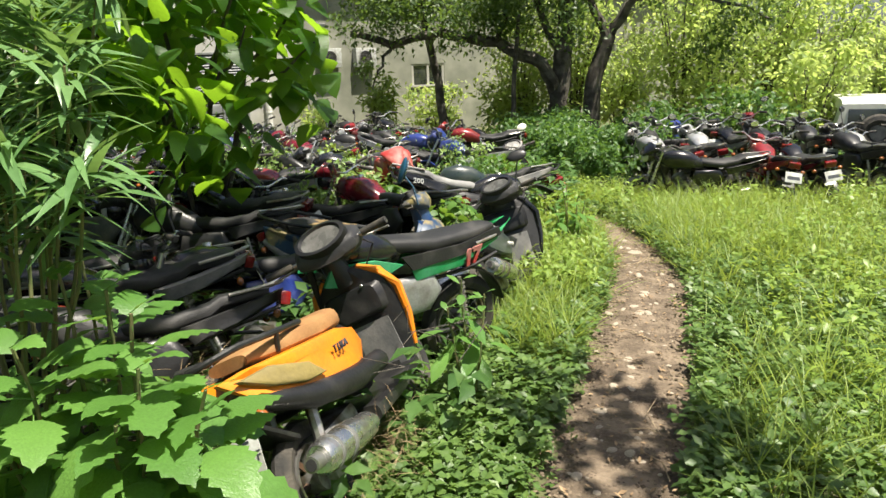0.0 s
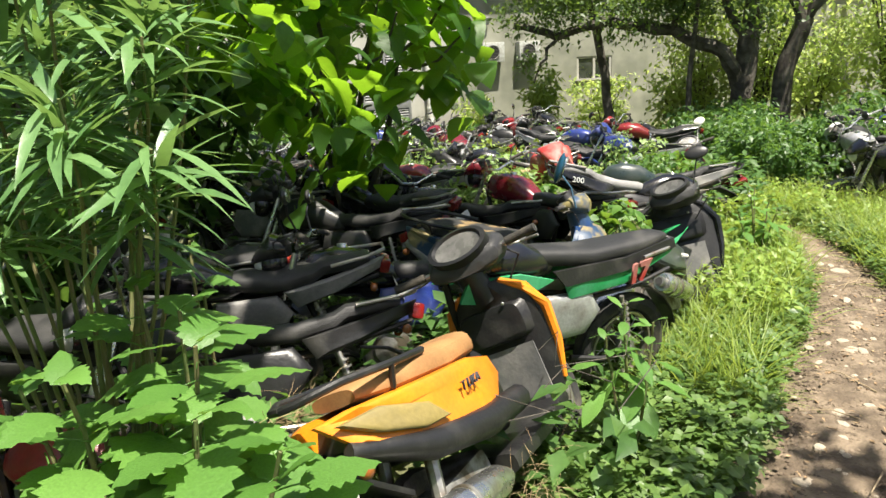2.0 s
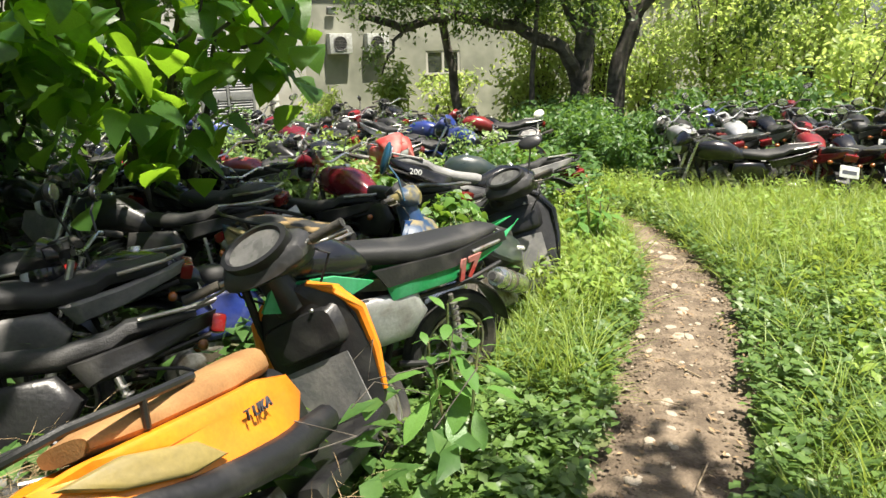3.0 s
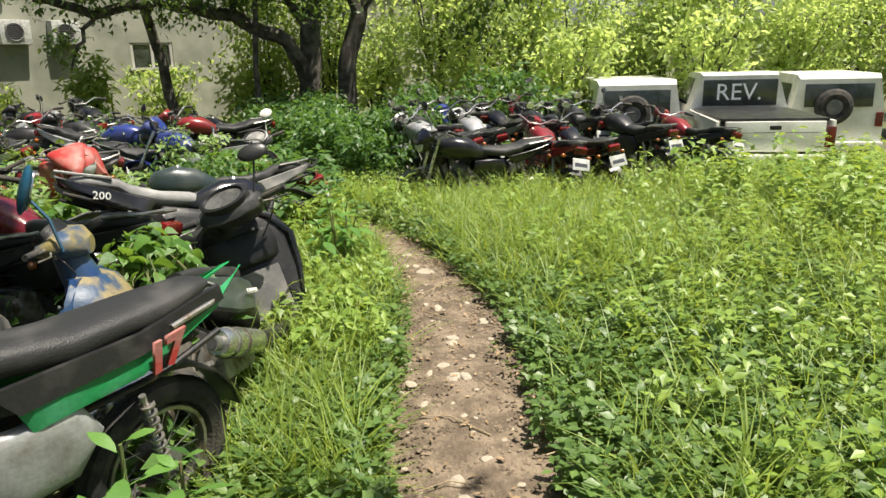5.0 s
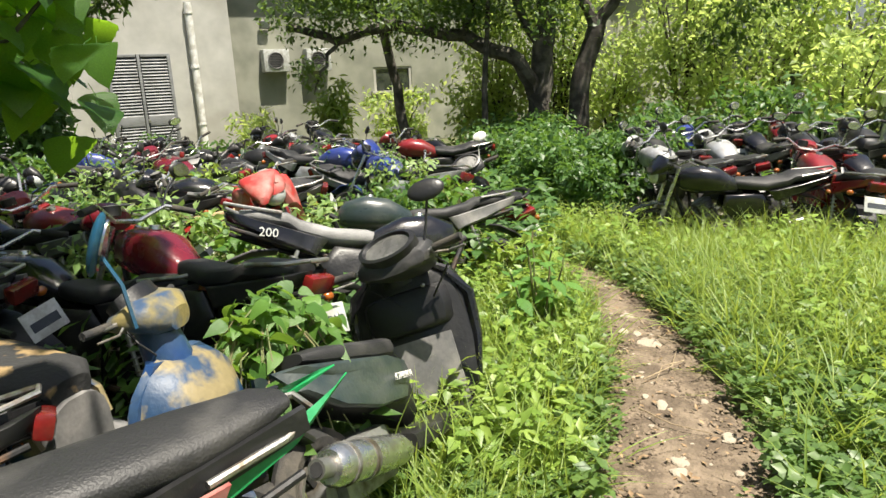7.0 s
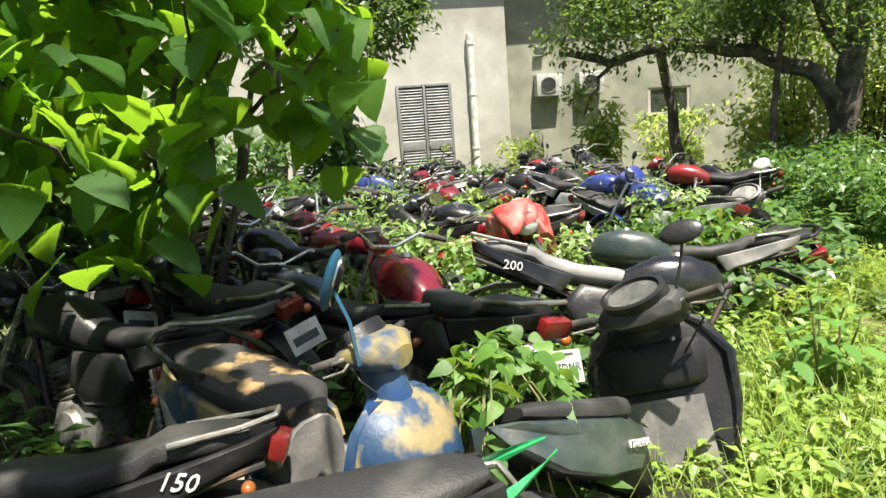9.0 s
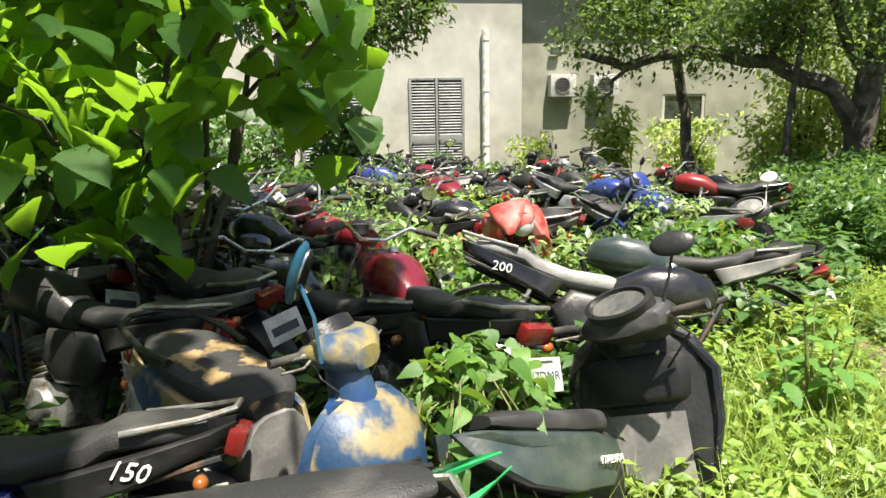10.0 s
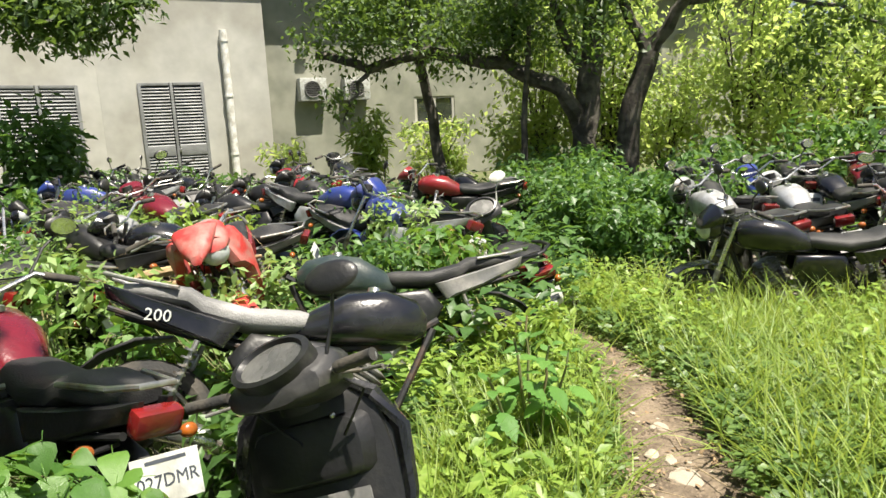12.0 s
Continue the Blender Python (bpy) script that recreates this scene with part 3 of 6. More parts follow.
def moped(m, label, paint, inner=M_BLACK, seat=M_SEAT, edge=None, body=None, inset=None, dial=True, mirrors=(1,), turn=0.0, plate="", text="", ink=M_INK, cowl=None, mirror_mat=M_BLACK, lower=M_BLACK, front=None, mark="", head=1.0, lamp=True, text_at=(-0.38, 0.632), head_at=(0, 0, 0), bare=False, fold=0.0, front_size=1.0, tail_size=1.0):
    """A step-through scooter along +x: shield, nacelle with a dial, flat floor, seat and tail panels."""
    b = thing("scooter", m, label, "scooter")
    body = body or paint
    cowl = cowl or M_NACELLE
    wheel(b, -0.60, 0.235, 0.09, "rear_wheel", False)
    wheel(b, 0.62, 0.235, 0.085, "front_wheel", False)
    # leg shield: inner face, painted front and edge strips
    def shield_ring(z, w, x, t):
        return [(x + t, y * w, z) for y in (-1, -0.55, 0, 0.55, 1)] + [(x - 0.04 * (abs(y) < 0.9), y * w, z) for y in (1, 0.55, 0, -0.55, -1)]
    levels = [(0.26, 0.13, 0.36), (0.34, 0.19, 0.38), (0.52, 0.225, 0.40), (0.68, 0.235, 0.41), (0.78, 0.19, 0.40), (0.86, 0.10, 0.39)]
    part("leg_shield", rings([shield_ring(z, w, x, 0.03) for z, w, x in levels]), inner, b)
    secs = [(0.40, 0, 0.62, 0.44, 0.50), (0.47, 0, 0.62, 0.40, 0.46), (0.54, 0, 0.60, 0.28, 0.34), (0.58, 0, 0.60, 0.14, 0.20)]
    fs = part("front_panel", loft(secs, 2.6), front or paint, b)
    if mark:
        bm = bmesh.new()
        for i in range(4):
            box((0.006, 0.10 - 0.018 * i, 0.008), (0.585, 0, 0.655 - 0.022 * i), bevel=0.002, bm=bm)
        tube([(0.575, 0.07, 0.69), (0.58, 0.06, 0.60), (0.583, 0, 0.55), (0.58, -0.06, 0.60), (0.575, -0.07, 0.69), (0.58, 0, 0.70), (0.575, 0.07, 0.69)], 0.005, 5, bm)
        part("badge", bm, M_BLACK, fs, "dark shield-shaped badge")
        part("maker_bars", box((0.006, 0.16, 0.02), (0.575, 0, 0.49), bevel=0.002), M_GREY, fs)
    part("glove_box", loft([(0.335, 0, 0.66, 0.24, 0.12), (0.345, 0, 0.67, 0.31, 0.16), (0.39, 0, 0.67, 0.36, 0.19)], 5), inner, b)
    part("knee_panel", plate_shape([(0.345, 0.30), (0.355, 0.55), (0.35, 0.56), (0.335, 0.30)], 0.30), M_GREY, b, "scuffed grey knee panel")
    if edge:
        for s in (-1, 1):
            pts = [(0.40 - 0.01, 0.10 * s, 0.855), (0.40, 0.20 * s, 0.785), (0.42, 0.245 * s, 0.68), (0.41, 0.235 * s, 0.52), (0.39, 0.20 * s, 0.36)]
            part("shield_trim", tube(pts, [0.012, 0.022, 0.026, 0.020, 0.010], 8), edge, b, "bright edge strip of the shield")
    part("floor_board", loft([(0.40, 0, 0.28, 0.34, 0.06), (0.10, 0, 0.26, 0.36, 0.07), (-0.20, 0, 0.27, 0.34, 0.08)], 5), lower, b)
    part("bolt", blob((0.335, -0.10, 0.755), (0.008, 0.009, 0.009), u=8, v=6), M_CHROME, b)
    part("steering_column", tube([(0.40, 0, 0.80), (0.35, 0, 0.94)], [0.075, 0.06], 14), inner, b)
    # nacelle and bars, turned about the column
    h = thing_part("nacelle", loft([(0.215, 0, 0.955, 0.20, 0.05), (0.24, 0, 0.975, 0.33, 0.10), (0.33, 0, 1.0, 0.38, 0.16), (0.43, 0, 0.995, 0.32, 0.17), (0.49, 0, 0.97, 0.16, 0.10)], 2.6), cowl, b)
    tilt = Matrix.Translation((0.33, 0, 0.95)) @ pose(0, 0, 0, 0, 0, turn) @ Matrix.Translation((-0.33, 0, -0.95))
    h.matrix_basis = Matrix.Translation(head_at) @ tilt @ Matrix.Translation((0.33, 0, 0.97)) @ Matrix.Diagonal((head, head, head, 1)) @ Matrix.Translation((-0.33, 0, -0.97))
    part("handlebar", tube([(0.26, -0.34, 1.0), (0.31, -0.14, 0.99), (0.31, 0.14, 0.99), (0.26, 0.34, 1.0)], 0.012), M_STEEL, h)
    for s in (-1, 1):
        part("grip", tube([(0.285, 0.20 * s, 0.995), (0.258, 0.34 * s, 1.0)], 0.019, 10), M_TYRE, h)
        part("brake_lever", tube([(0.33, 0.18 * s, 0.98), (0.35, 0.24 * s, 0.97), (0.31, 0.33 * s, 0.965)], 0.006), M_ALU, h)
    bz = bmesh.new()
    secs = []
    for i in range(26):
        a = 2 * math.pi * i / 26
        c, s = math.cos(a), math.sin(a)
        n = Vector((-0.68, 0, 0.73))
        u, v = Vector((0.73, 0, 0.68)), Vector((0, 1, 0))
        o = Vector((0.262, 0, 1.06))
        d = u * (0.085 * s) + v * (0.125 * c)
        secs.append([o + d * 1.12 - n * 0.06, o + d * 1.12 + n * 0.010, o + d * 0.95 + n * 0.014, o + d * 0.86 - n * 0.002])
    secs.append(secs[0])
    rings(secs, bz, cap=False)
    bmesh.ops.remove_doubles(bz, verts=bz.verts[:], dist=1e-6)
    part("dial_bezel", bz, M_BLACK, h)
    if dial:
        dg = bmesh.new()
        dg.faces.new([dg.verts.new(o + (u * (0.085 * math.sin(a)) + v * (0.125 * math.cos(a))) * 0.88 - n * 0.0) for a in (2 * math.pi * i / 26 for i in range(26))])
        bmesh.ops.solidify(dg, geom=dg.faces[:], thickness=0.006)
        part("dial_glass", dg, M_DIAL, h, "dusty speedometer glass")
    if head == 1.0:
        part("headlamp", blob((0.49, 0, 0.96), (0.03, 0.075, 0.05)), M_LENS, h)
    for s in mirrors:
        mirror(h, (0.31, -0.15 * s, 1.02), (0.32, -0.23 * s, 1.23), mirror_mat, (1, 0.25 * s, -0.2), (0.085, 0.05))
    for s in (-1, 1):
        cable = tube([(0.31, 0.16 * s, 0.985), (0.40, 0.20 * s, 0.92), (0.42, 0.08 * s, 0.80)], 0.005, 5)
        part("cable", cable, M_CABLE, h)
    # seat and tail
    secs = [(-0.02, 0, 0.70, 0.16, 0.08), (-0.08, 0, 0.72, 0.27, 0.11), (-0.30, 0, 0.735, 0.33, 0.11), (-0.42, 0, 0.75, 0.34, 0.10), (-0.62, 0, 0.775, 0.29, 0.09), (-0.74, 0, 0.79, 0.18, 0.05)]
    part("seat", loft(secs, 3.0), seat, b)
    secs = [(0.0, 0, 0.50, 0.24, 0.36), (-0.25, 0, 0.56, 0.30, 0.28), (-0.60, 0, 0.64, 0.28, 0.18), (-0.80, 0, 0.70, 0.18, 0.10)]
    part("under_seat_body", loft(secs, 3), lower, b)
    for s in (-1, 1):
        out = [(-0.02, 0.56, 0.145 * s), (-0.06, 0.64, 0.155 * s), (-0.22, 0.69, 0.165 * s), (-0.50, 0.725, 0.16 * s), (-0.80, 0.765, 0.10 * s), (-0.90, 0.765, 0.05 * s),
               (-0.84, 0.67, 0.11 * s), (-0.66, 0.555, 0.16 * s), (-0.42, 0.49, 0.18 * s), (-0.16, 0.47, 0.17 * s)]
        p = part("tail_panel", bulged(out, 0.035 * s), body, b)
        if inset:
            out2 = [(-0.88, 0.745, 0.085 * s), (-0.74, 0.735, 0.135 * s), (-0.56, 0.66, 0.175 * s), (-0.50, 0.585, 0.19 * s), (-0.62, 0.60, 0.175 * s), (-0.78, 0.67, 0.135 * s)]
            part("inset_panel", bulged([(x, z, y + 0.020 * s) for x, z, y in out2], 0.018 * s), inset, p, "dull gold inset")
        if text and s < 0:
            lettering(text, 0.044, Matrix.Translation((text_at[0], 0.2095 * s, text_at[1])) @ pose(0, 0, 0, 90, 0, 0) @ pose(0, 0, 0, 0, 0, -4), ink, p, shear=0.25, depth=0.004)
        if bare:
            continue
        part("lower_trim", tube([(0.0, 0.17 * s, 0.44), (-0.3, 0.185 * s, 0.47), (-0.6, 0.17 * s, 0.54), (-0.86, 0.09 * s, 0.66)], [0.05, 0.055, 0.05, 0.03], 10), lower, b)
        bm = tube([(-0.42, 0.15 * s, 0.80), (-0.60, 0.17 * s, 0.82), (-0.82, 0.14 * s, 0.85), (-0.93, 0.05 * s, 0.85), (-0.94, 0, 0.85)], 0.013)
        tube([(-0.62, 0.17 * s, 0.82), (-0.62, 0.14 * s, 0.75)], 0.010, bm=bm)
        part("grab_rail", bm, M_BLACK, b)
        part("rear_shock", tube([(-0.62, 0.10 * s, 0.28), (-0.52, 0.10 * s, 0.58)], 0.024), M_STEEL, b)
        for zx, lab in ((0.505, "front_indicator"),):
            part(lab, blob((zx, 0.17 * s, 0.58), (0.02, 0.035, 0.022), u=12, v=8), M_AMBER, b)
    part("engine", box((0.36, 0.20, 0.20), (-0.42, 0, 0.28), bevel=0.04), M_ALU, b)
    bm = box((0.30, 0.16, 0.02), (-0.78, 0, 0.52), (0, 38, 0), 0.006)
    part("rear_mudguard", bm, M_BLACK, b)
    if lamp:
        part("tail_light", box((0.07, 0.20, 0.07), (-0.90, 0, 0.69), (0, -20, 0), 0.02), M_REDLENS, b)
    for s in (() if bare else (-1, 1)):
        part("indicator", blob((-0.86, 0.12 * s, 0.60), (0.025, 0.028, 0.028), u=12, v=8), M_AMBER, b)
    mf = part("muffler", tube([(-0.30, -0.17, 0.27), (-0.38, -0.18, 0.29), (-0.50, -0.185, 0.31), (-0.78, -0.20, 0.36), (-0.80, -0.20, 0.364)], [0.03, 0.055, 0.062, 0.062, 0.05], 18), M_CHROME, b, "dull steel muffler")
    bm = ring_cap((-0.60, -0.19, 0.327), (-0.62, -0.191, 0.331), 0.067)
    part("muffler_band", bm, M_ALU, mf)
    part("muffler_band", ring_cap((-0.72, -0.197, 0.349), (-0.735, -0.198, 0.352), 0.067), M_ALU, mf)
    part("tail_pipe", tube([(-0.79, -0.20, 0.362), (-0.86, -0.203, 0.375)], 0.03, 14), M_STEEL, mf)
    part("tail_pipe_bore", tube([(-0.8585, -0.203, 0.3745), (-0.862, -0.203, 0.3755)], 0.022, 14), M_VOID, mf)
    if plate is not None:
        number_plate(b, pose(-0.92, 0.0, 0.50, 72, 0, -90), plate)
    if bare:
        # the front is bent aside on its frame and the tail has sagged
        bent = pose(0.32, 0, 0.25, 0, 0, fold) @ Matrix.Scale(front_size, 4) @ Matrix.Translation((-0.32, 0, -0.25))
        sag = pose(0, 0, 0.45) @ Matrix.Scale(tail_size, 4) @ Matrix.Translation((0, 0, -0.50))
        for o in b.children:
            kind = o.name.split(".")[0]
            if kind in ("leg_shield", "front_panel", "glove_box", "knee_panel", "shield_trim", "bolt", "steering_column", "front_indicator"):
                o.matrix_basis = bent @ o.matrix_basis
            elif kind in ("seat", "under_seat_body", "tail_panel"):
                o.matrix_basis = sag @ o.matrix_basis
    return b


def thing_part(name, bm, material, parent):
    return part(name, bm, material, parent)


def ring_cap(a, b, r):
    return tube([a, b], r, 18)


def bulged(outline, lift):
    """A moulded panel: an outline of x, z, y places, raised by lift in the middle, with some thickness."""
    bm = bmesh.new()
    n = len(outline)
    cx, cz, cy = (sum(p[i] for p in outline) / n for i in range(3))
    loops = []
    for k, f in ((1.0, -0.5), (1.0, 0.0), (0.93, 0.55), (0.75, 0.9), (0.4, 1.0)):
        loops.append([bm.verts.new((cx + (x - cx) * k, cy + (y - cy) * k + lift * f, cz + (z - cz) * k)) for x, z, y in outline])
    for a, b in zip(loops, loops[1:]):
        for i in range(n):
            bm.faces.new((a[i], a[(i + 1) % n], b[(i + 1) % n], b[i]))
    bm.faces.new(loops[-1])
    bm.faces.new(loops[0][::-1])
    bmesh.ops.recalc_face_normals(bm, faces=bm.faces[:])
    return bm


# ---- ground and path ----
def gz(x, y):
    fall = min(1, max(0, (x - 3.2) / 2.5)) * min(1, max(0, (y - 8.5) / 5))
    return 0.02 * math.sin(1.7 * x + 0.6 * y) * math.sin(1.3 * y - 0.4 * x) - 0.75 * fall * fall * (3 - 2 * fall)


def path_mid(y):
    """Middle and half-width of the trodden path at y."""
    ys = [-6, 1.0, 2.2, 3.6, 5.3, 6.4, 7.3, 7.9, 8.4]
    xs = [0.45, 0.58, 0.62, 0.80, 0.94, 0.87, 0.62, 0.34, -0.05]
    ws = [0.34, 0.34, 0.34, 0.37, 0.33, 0.28, 0.23, 0.20, 0.10]
    return float(np.interp(y, ys, xs)), float(np.interp(y, ys, ws))


def build_ground():
    near = [v * 0.4 for v in range(-30, 51)]
    xs = [-900, -300, -100, -50, -25] + [v - 3 for v in near] + [30, 60, 150, 400, 900]
    ys = [-900, -300, -100, -40, -20] + [v + 0.5 for v in near] + [40, 80, 200, 500, 1500]
    bm = bmesh.new()
    grid = [[bm.verts.new((x, y, gz(x, y) - 0.012)) for x in xs] for y in ys]
    for j in range(len(ys) - 1):
        for i in range(len(xs) - 1):
            bm.faces.new((grid[j][i], grid[j][i + 1], grid[j + 1][i + 1], grid[j + 1][i]))
    tagged(part("ground", bm, M_SOIL, None), "dark soil under low green plants", "ground", kind="structure")
    rnd = random.Random(4)
    bm = bmesh.new()
    rows = []
    y = -5.0
    while y < 8.4:
        c, w = path_mid(y)
        row = []
        for k in range(-6, 7):
            f = k / 6
            x = c + f * w * (1 + (abs(f) == 1) * rnd.uniform(-0.08, 0.25))
            bumpy = rnd.uniform(-0.008, 0.008)
            row.append(bm.verts.new((x, y, gz(x, y) + 0.014 - 0.03 * f * f + bumpy)))
        rows.append(row)
        y += 0.07
    for a, b in zip(rows, rows[1:]):
        for i in range(12):
            bm.faces.new((a[i], a[i + 1], b[i + 1], b[i]))
    tagged(part("path", bm, M_DIRT, None), "narrow trodden brown dirt footpath", "path", kind="structure")


build_ground()


# ---- building behind the yard ----
WALL_AT, WALL_TURN = Vector((-10.4, 15.35, 0)), math.degrees(math.atan2(0.70, 0.714))
wall_frame = Matrix.Translation(WALL_AT) @ pose(0, 0, 0, 0, 0, WALL_TURN)


def louvre_door(parent, x, wide, low, high, m):
    d = new("door_1")
    d.matrix_basis = m
    tagged(d, "grey painted double louvred metal door, shut", "door", kind="structure")
    bm = bmesh.new()
    t = 0.07
    for px, pw in ((x + t / 2, t), (x + wide / 2, 0.06), (x + wide - t / 2, t)):
        box((pw, 0.06, high - low), (px, -0.02, (high + low) / 2), bevel=0.005, bm=bm)
    for z, hh in ((low + 0.06, 0.12), (high - 0.03, 0.06), (low + (high - low) * 0.36, 0.22)):
        for s in (0, 1):
            box((wide / 2 - 0.10, 0.05, hh), (x + wide * (0.25 + 0.5 * s), -0.02, z), bevel=0.004, bm=bm)
    part("door_frame", bm, M_LOUVRE, d)
    me = None
    mid = low + (high - low) * 0.36
    for lo, hi in ((low + 0.14, mid - 0.13), (mid + 0.13, high - 0.08)):
        z = lo
        while z < hi:
            for s in (0, 1):
                if me is None:
                    o = part("slat", box((wide / 2 - 0.10, 0.012, 0.062), (0, 0, 0), (-38, 0, 0), 0.002), M_LOUVRE, d)
                    me = o.data
                else:
                    o = shared("slat", me, d, Matrix())
                o.matrix_basis = pose(x + wide * (0.25 + 0.5 * s), -0.015, z)
            z += 0.068
    part("door_back", box((wide - 0.1, 0.02, high - low), (x + wide / 2, 0.09, (high + low) / 2)), M_VOID, d)
    part("door_handle", box((0.05, 0.03, 0.08), (x + wide / 2 + 0.05, -0.06, mid), bevel=0.01), M_STEEL, d)


def build_wall():
    def slab(bm, x0, x1, y0, y1, z0, z1):
        box((x1 - x0, y1 - y0, z1 - z0), ((x0 + x1) / 2, (y0 + y1) / 2, (z0 + z1) / 2), bm=bm)
    # bright end bay with the louvred door set through it
    bm = bmesh.new()
    slab(bm, 0, 0.74, 0, 0.25, 0, 5.0)
    slab(bm, 2.10, 3.55, 0, 0.25, 0, 5.0)
    slab(bm, 0.74, 2.10, 0, 0.25, 2.54, 5.0)
    slab(bm, 0.74, 2.10, 0, 0.25, 0, 0.25)
    slab(bm, 0.74, 2.10, 0.12, 0.25, 0.25, 2.54)
    w = part("wall_south", bm, M_WALL, None)
    w.matrix_basis = wall_frame
    tagged(w, "cream rendered wall of a low building", "wall", kind="structure")
    louvre_door(None, 0.74, 1.36, 0.25, 2.54, wall_frame)
    bm = bmesh.new()
    slab(bm, -5.0, 0.0, 0, 0.25, 0, 5.0)
    w = part("wall_west", bm, M_WALL, None)
    w.matrix_basis = wall_frame @ pose(-0.002, 0.002, 0, 0, 0, 18)
    tagged(w, "cream rendered wall of a low building", "wall", kind="structure")
    louvre_door(None, -1.95, 1.5, 0.35, 2.5, wall_frame @ pose(-0.002, 0.002, 0, 0, 0, 18) @ pose(0, -0.10, 0))
    # longer mildewed bay with windows and cooling units
    bm = bmesh.new()
    y0, y1 = 0.30, 0.55
    slab(bm, 3.55, 7.4, y0, y1, 0, 5.0)
    slab(bm, 7.4, 8.6, y0, y1, 0, 1.45)
    slab(bm, 7.4, 8.6, y0, y1, 2.10, 5.0)
    slab(bm, 8.6, 22, y0, y1, 0, 5.0)
    w = part("wall_east", bm, M_STAIN, None)
    w.matrix_basis = wall_frame
    tagged(w, "stained beige rendered wall with mildew", "wall", kind="structure")
    win = new("window_1")
    win.matrix_basis = wall_frame
    tagged(win, "dark low window with a pale frame", "window", kind="structure")
    fr = bmesh.new()
    for x in (7.44, 8.0, 8.56):
        slab(fr, x - 0.04, x + 0.04, 0.32, 0.40, 1.45, 2.10)
    slab(fr, 7.4, 8.6, 0.33, 0.39, 2.04, 2.10)
    slab(fr, 7.3, 8.7, 0.22, 0.42, 1.40, 1.46)
    part("window_frame", fr, M_WALL, win)
    for x0, x1 in ((7.48, 7.96), (8.04, 8.52)):
        g = bmesh.new()
        slab(g, x0, x1, 0.36, 0.37, 1.47, 2.04)
        part("pane", g, M_CARGLASS, win)
    bm = bmesh.new()
    slab(bm, 7.4, 8.6, 0.53, 0.55, 1.4, 2.15)
    part("window_back", bm, M_VOID, win)
    for x in (4.30, 5.42):
        ac = thing("air_conditioner", wall_frame @ pose(x, 0.16, 2.05), "boxy pale air conditioning unit on the wall", "air conditioner", "wall cooling units")
        part("casing", box((0.66, 0.28, 0.54), (0.33, 0.0, 0.28), bevel=0.02), M_PLATE, ac)
        part("fan_grille", ring_y((0.30, -0.155, 0.28), 0.19, 0.012), M_GREY, ac)
        bm = bmesh.new()
        for i in range(9):
            box((0.38, 0.008, 0.008), (0.30, -0.155, 0.12 + 0.04 * i), bm=bm)
        part("fan_guard", bm, M_GREY, ac)
        part("fan_opening", tube([(0.30, -0.135, 0.28), (0.30, -0.145, 0.28)], 0.19, 20), M_VOID, ac)
    p = thing("drain_pipe", wall_frame, "white vertical drain pipe on the wall", "pipe")
    part("pipe", tube([(2.62, -0.09, 0.0), (2.62, -0.09, 3.65)], 0.085, 14), M_WHITE, p)
    for z in (0.9, 2.2, 3.4):
        part("clamp", tube([(2.62, -0.09, z), (2.62, -0.09, z + 0.05)], 0.10, 14), M_WHITE, p)
    bm = bmesh.new()
    slab(bm, -0.3, 22, -0.25, 8, 5.0, 5.25)
    r = part("roof", bm, M_WALL, None)
    r.matrix_basis = wall_frame
    tagged(r, "flat concrete roof slab of the low building", "roof", kind="structure")
    lamp = thing("wall_lamp", wall_frame @ pose(4.46, 0.2, 3.2), "small square floodlight on the wall", "lamp")
    part("housing", box((0.24, 0.10, 0.20), (0, 0, 0), (20, 0, 0), 0.01), M_GREY, lamp)
    part("lamp_glass", box((0.19, 0.012, 0.15), (0, -0.052, -0.012), (20, 0, 0)), M_LENS, lamp)


build_wall()


# ---- vehicles at the back ----
def car_wheel(parent, x, y, r):
    w = part("wheel", ring_y((x, y, r), r - 0.10, 0.10, 26, 8, 1.0), M_TYRE, parent)
    part("rim", tube([(x, y - 0.07, r), (x, y + 0.07, r)], r - 0.16, 20), M_STEEL, w)


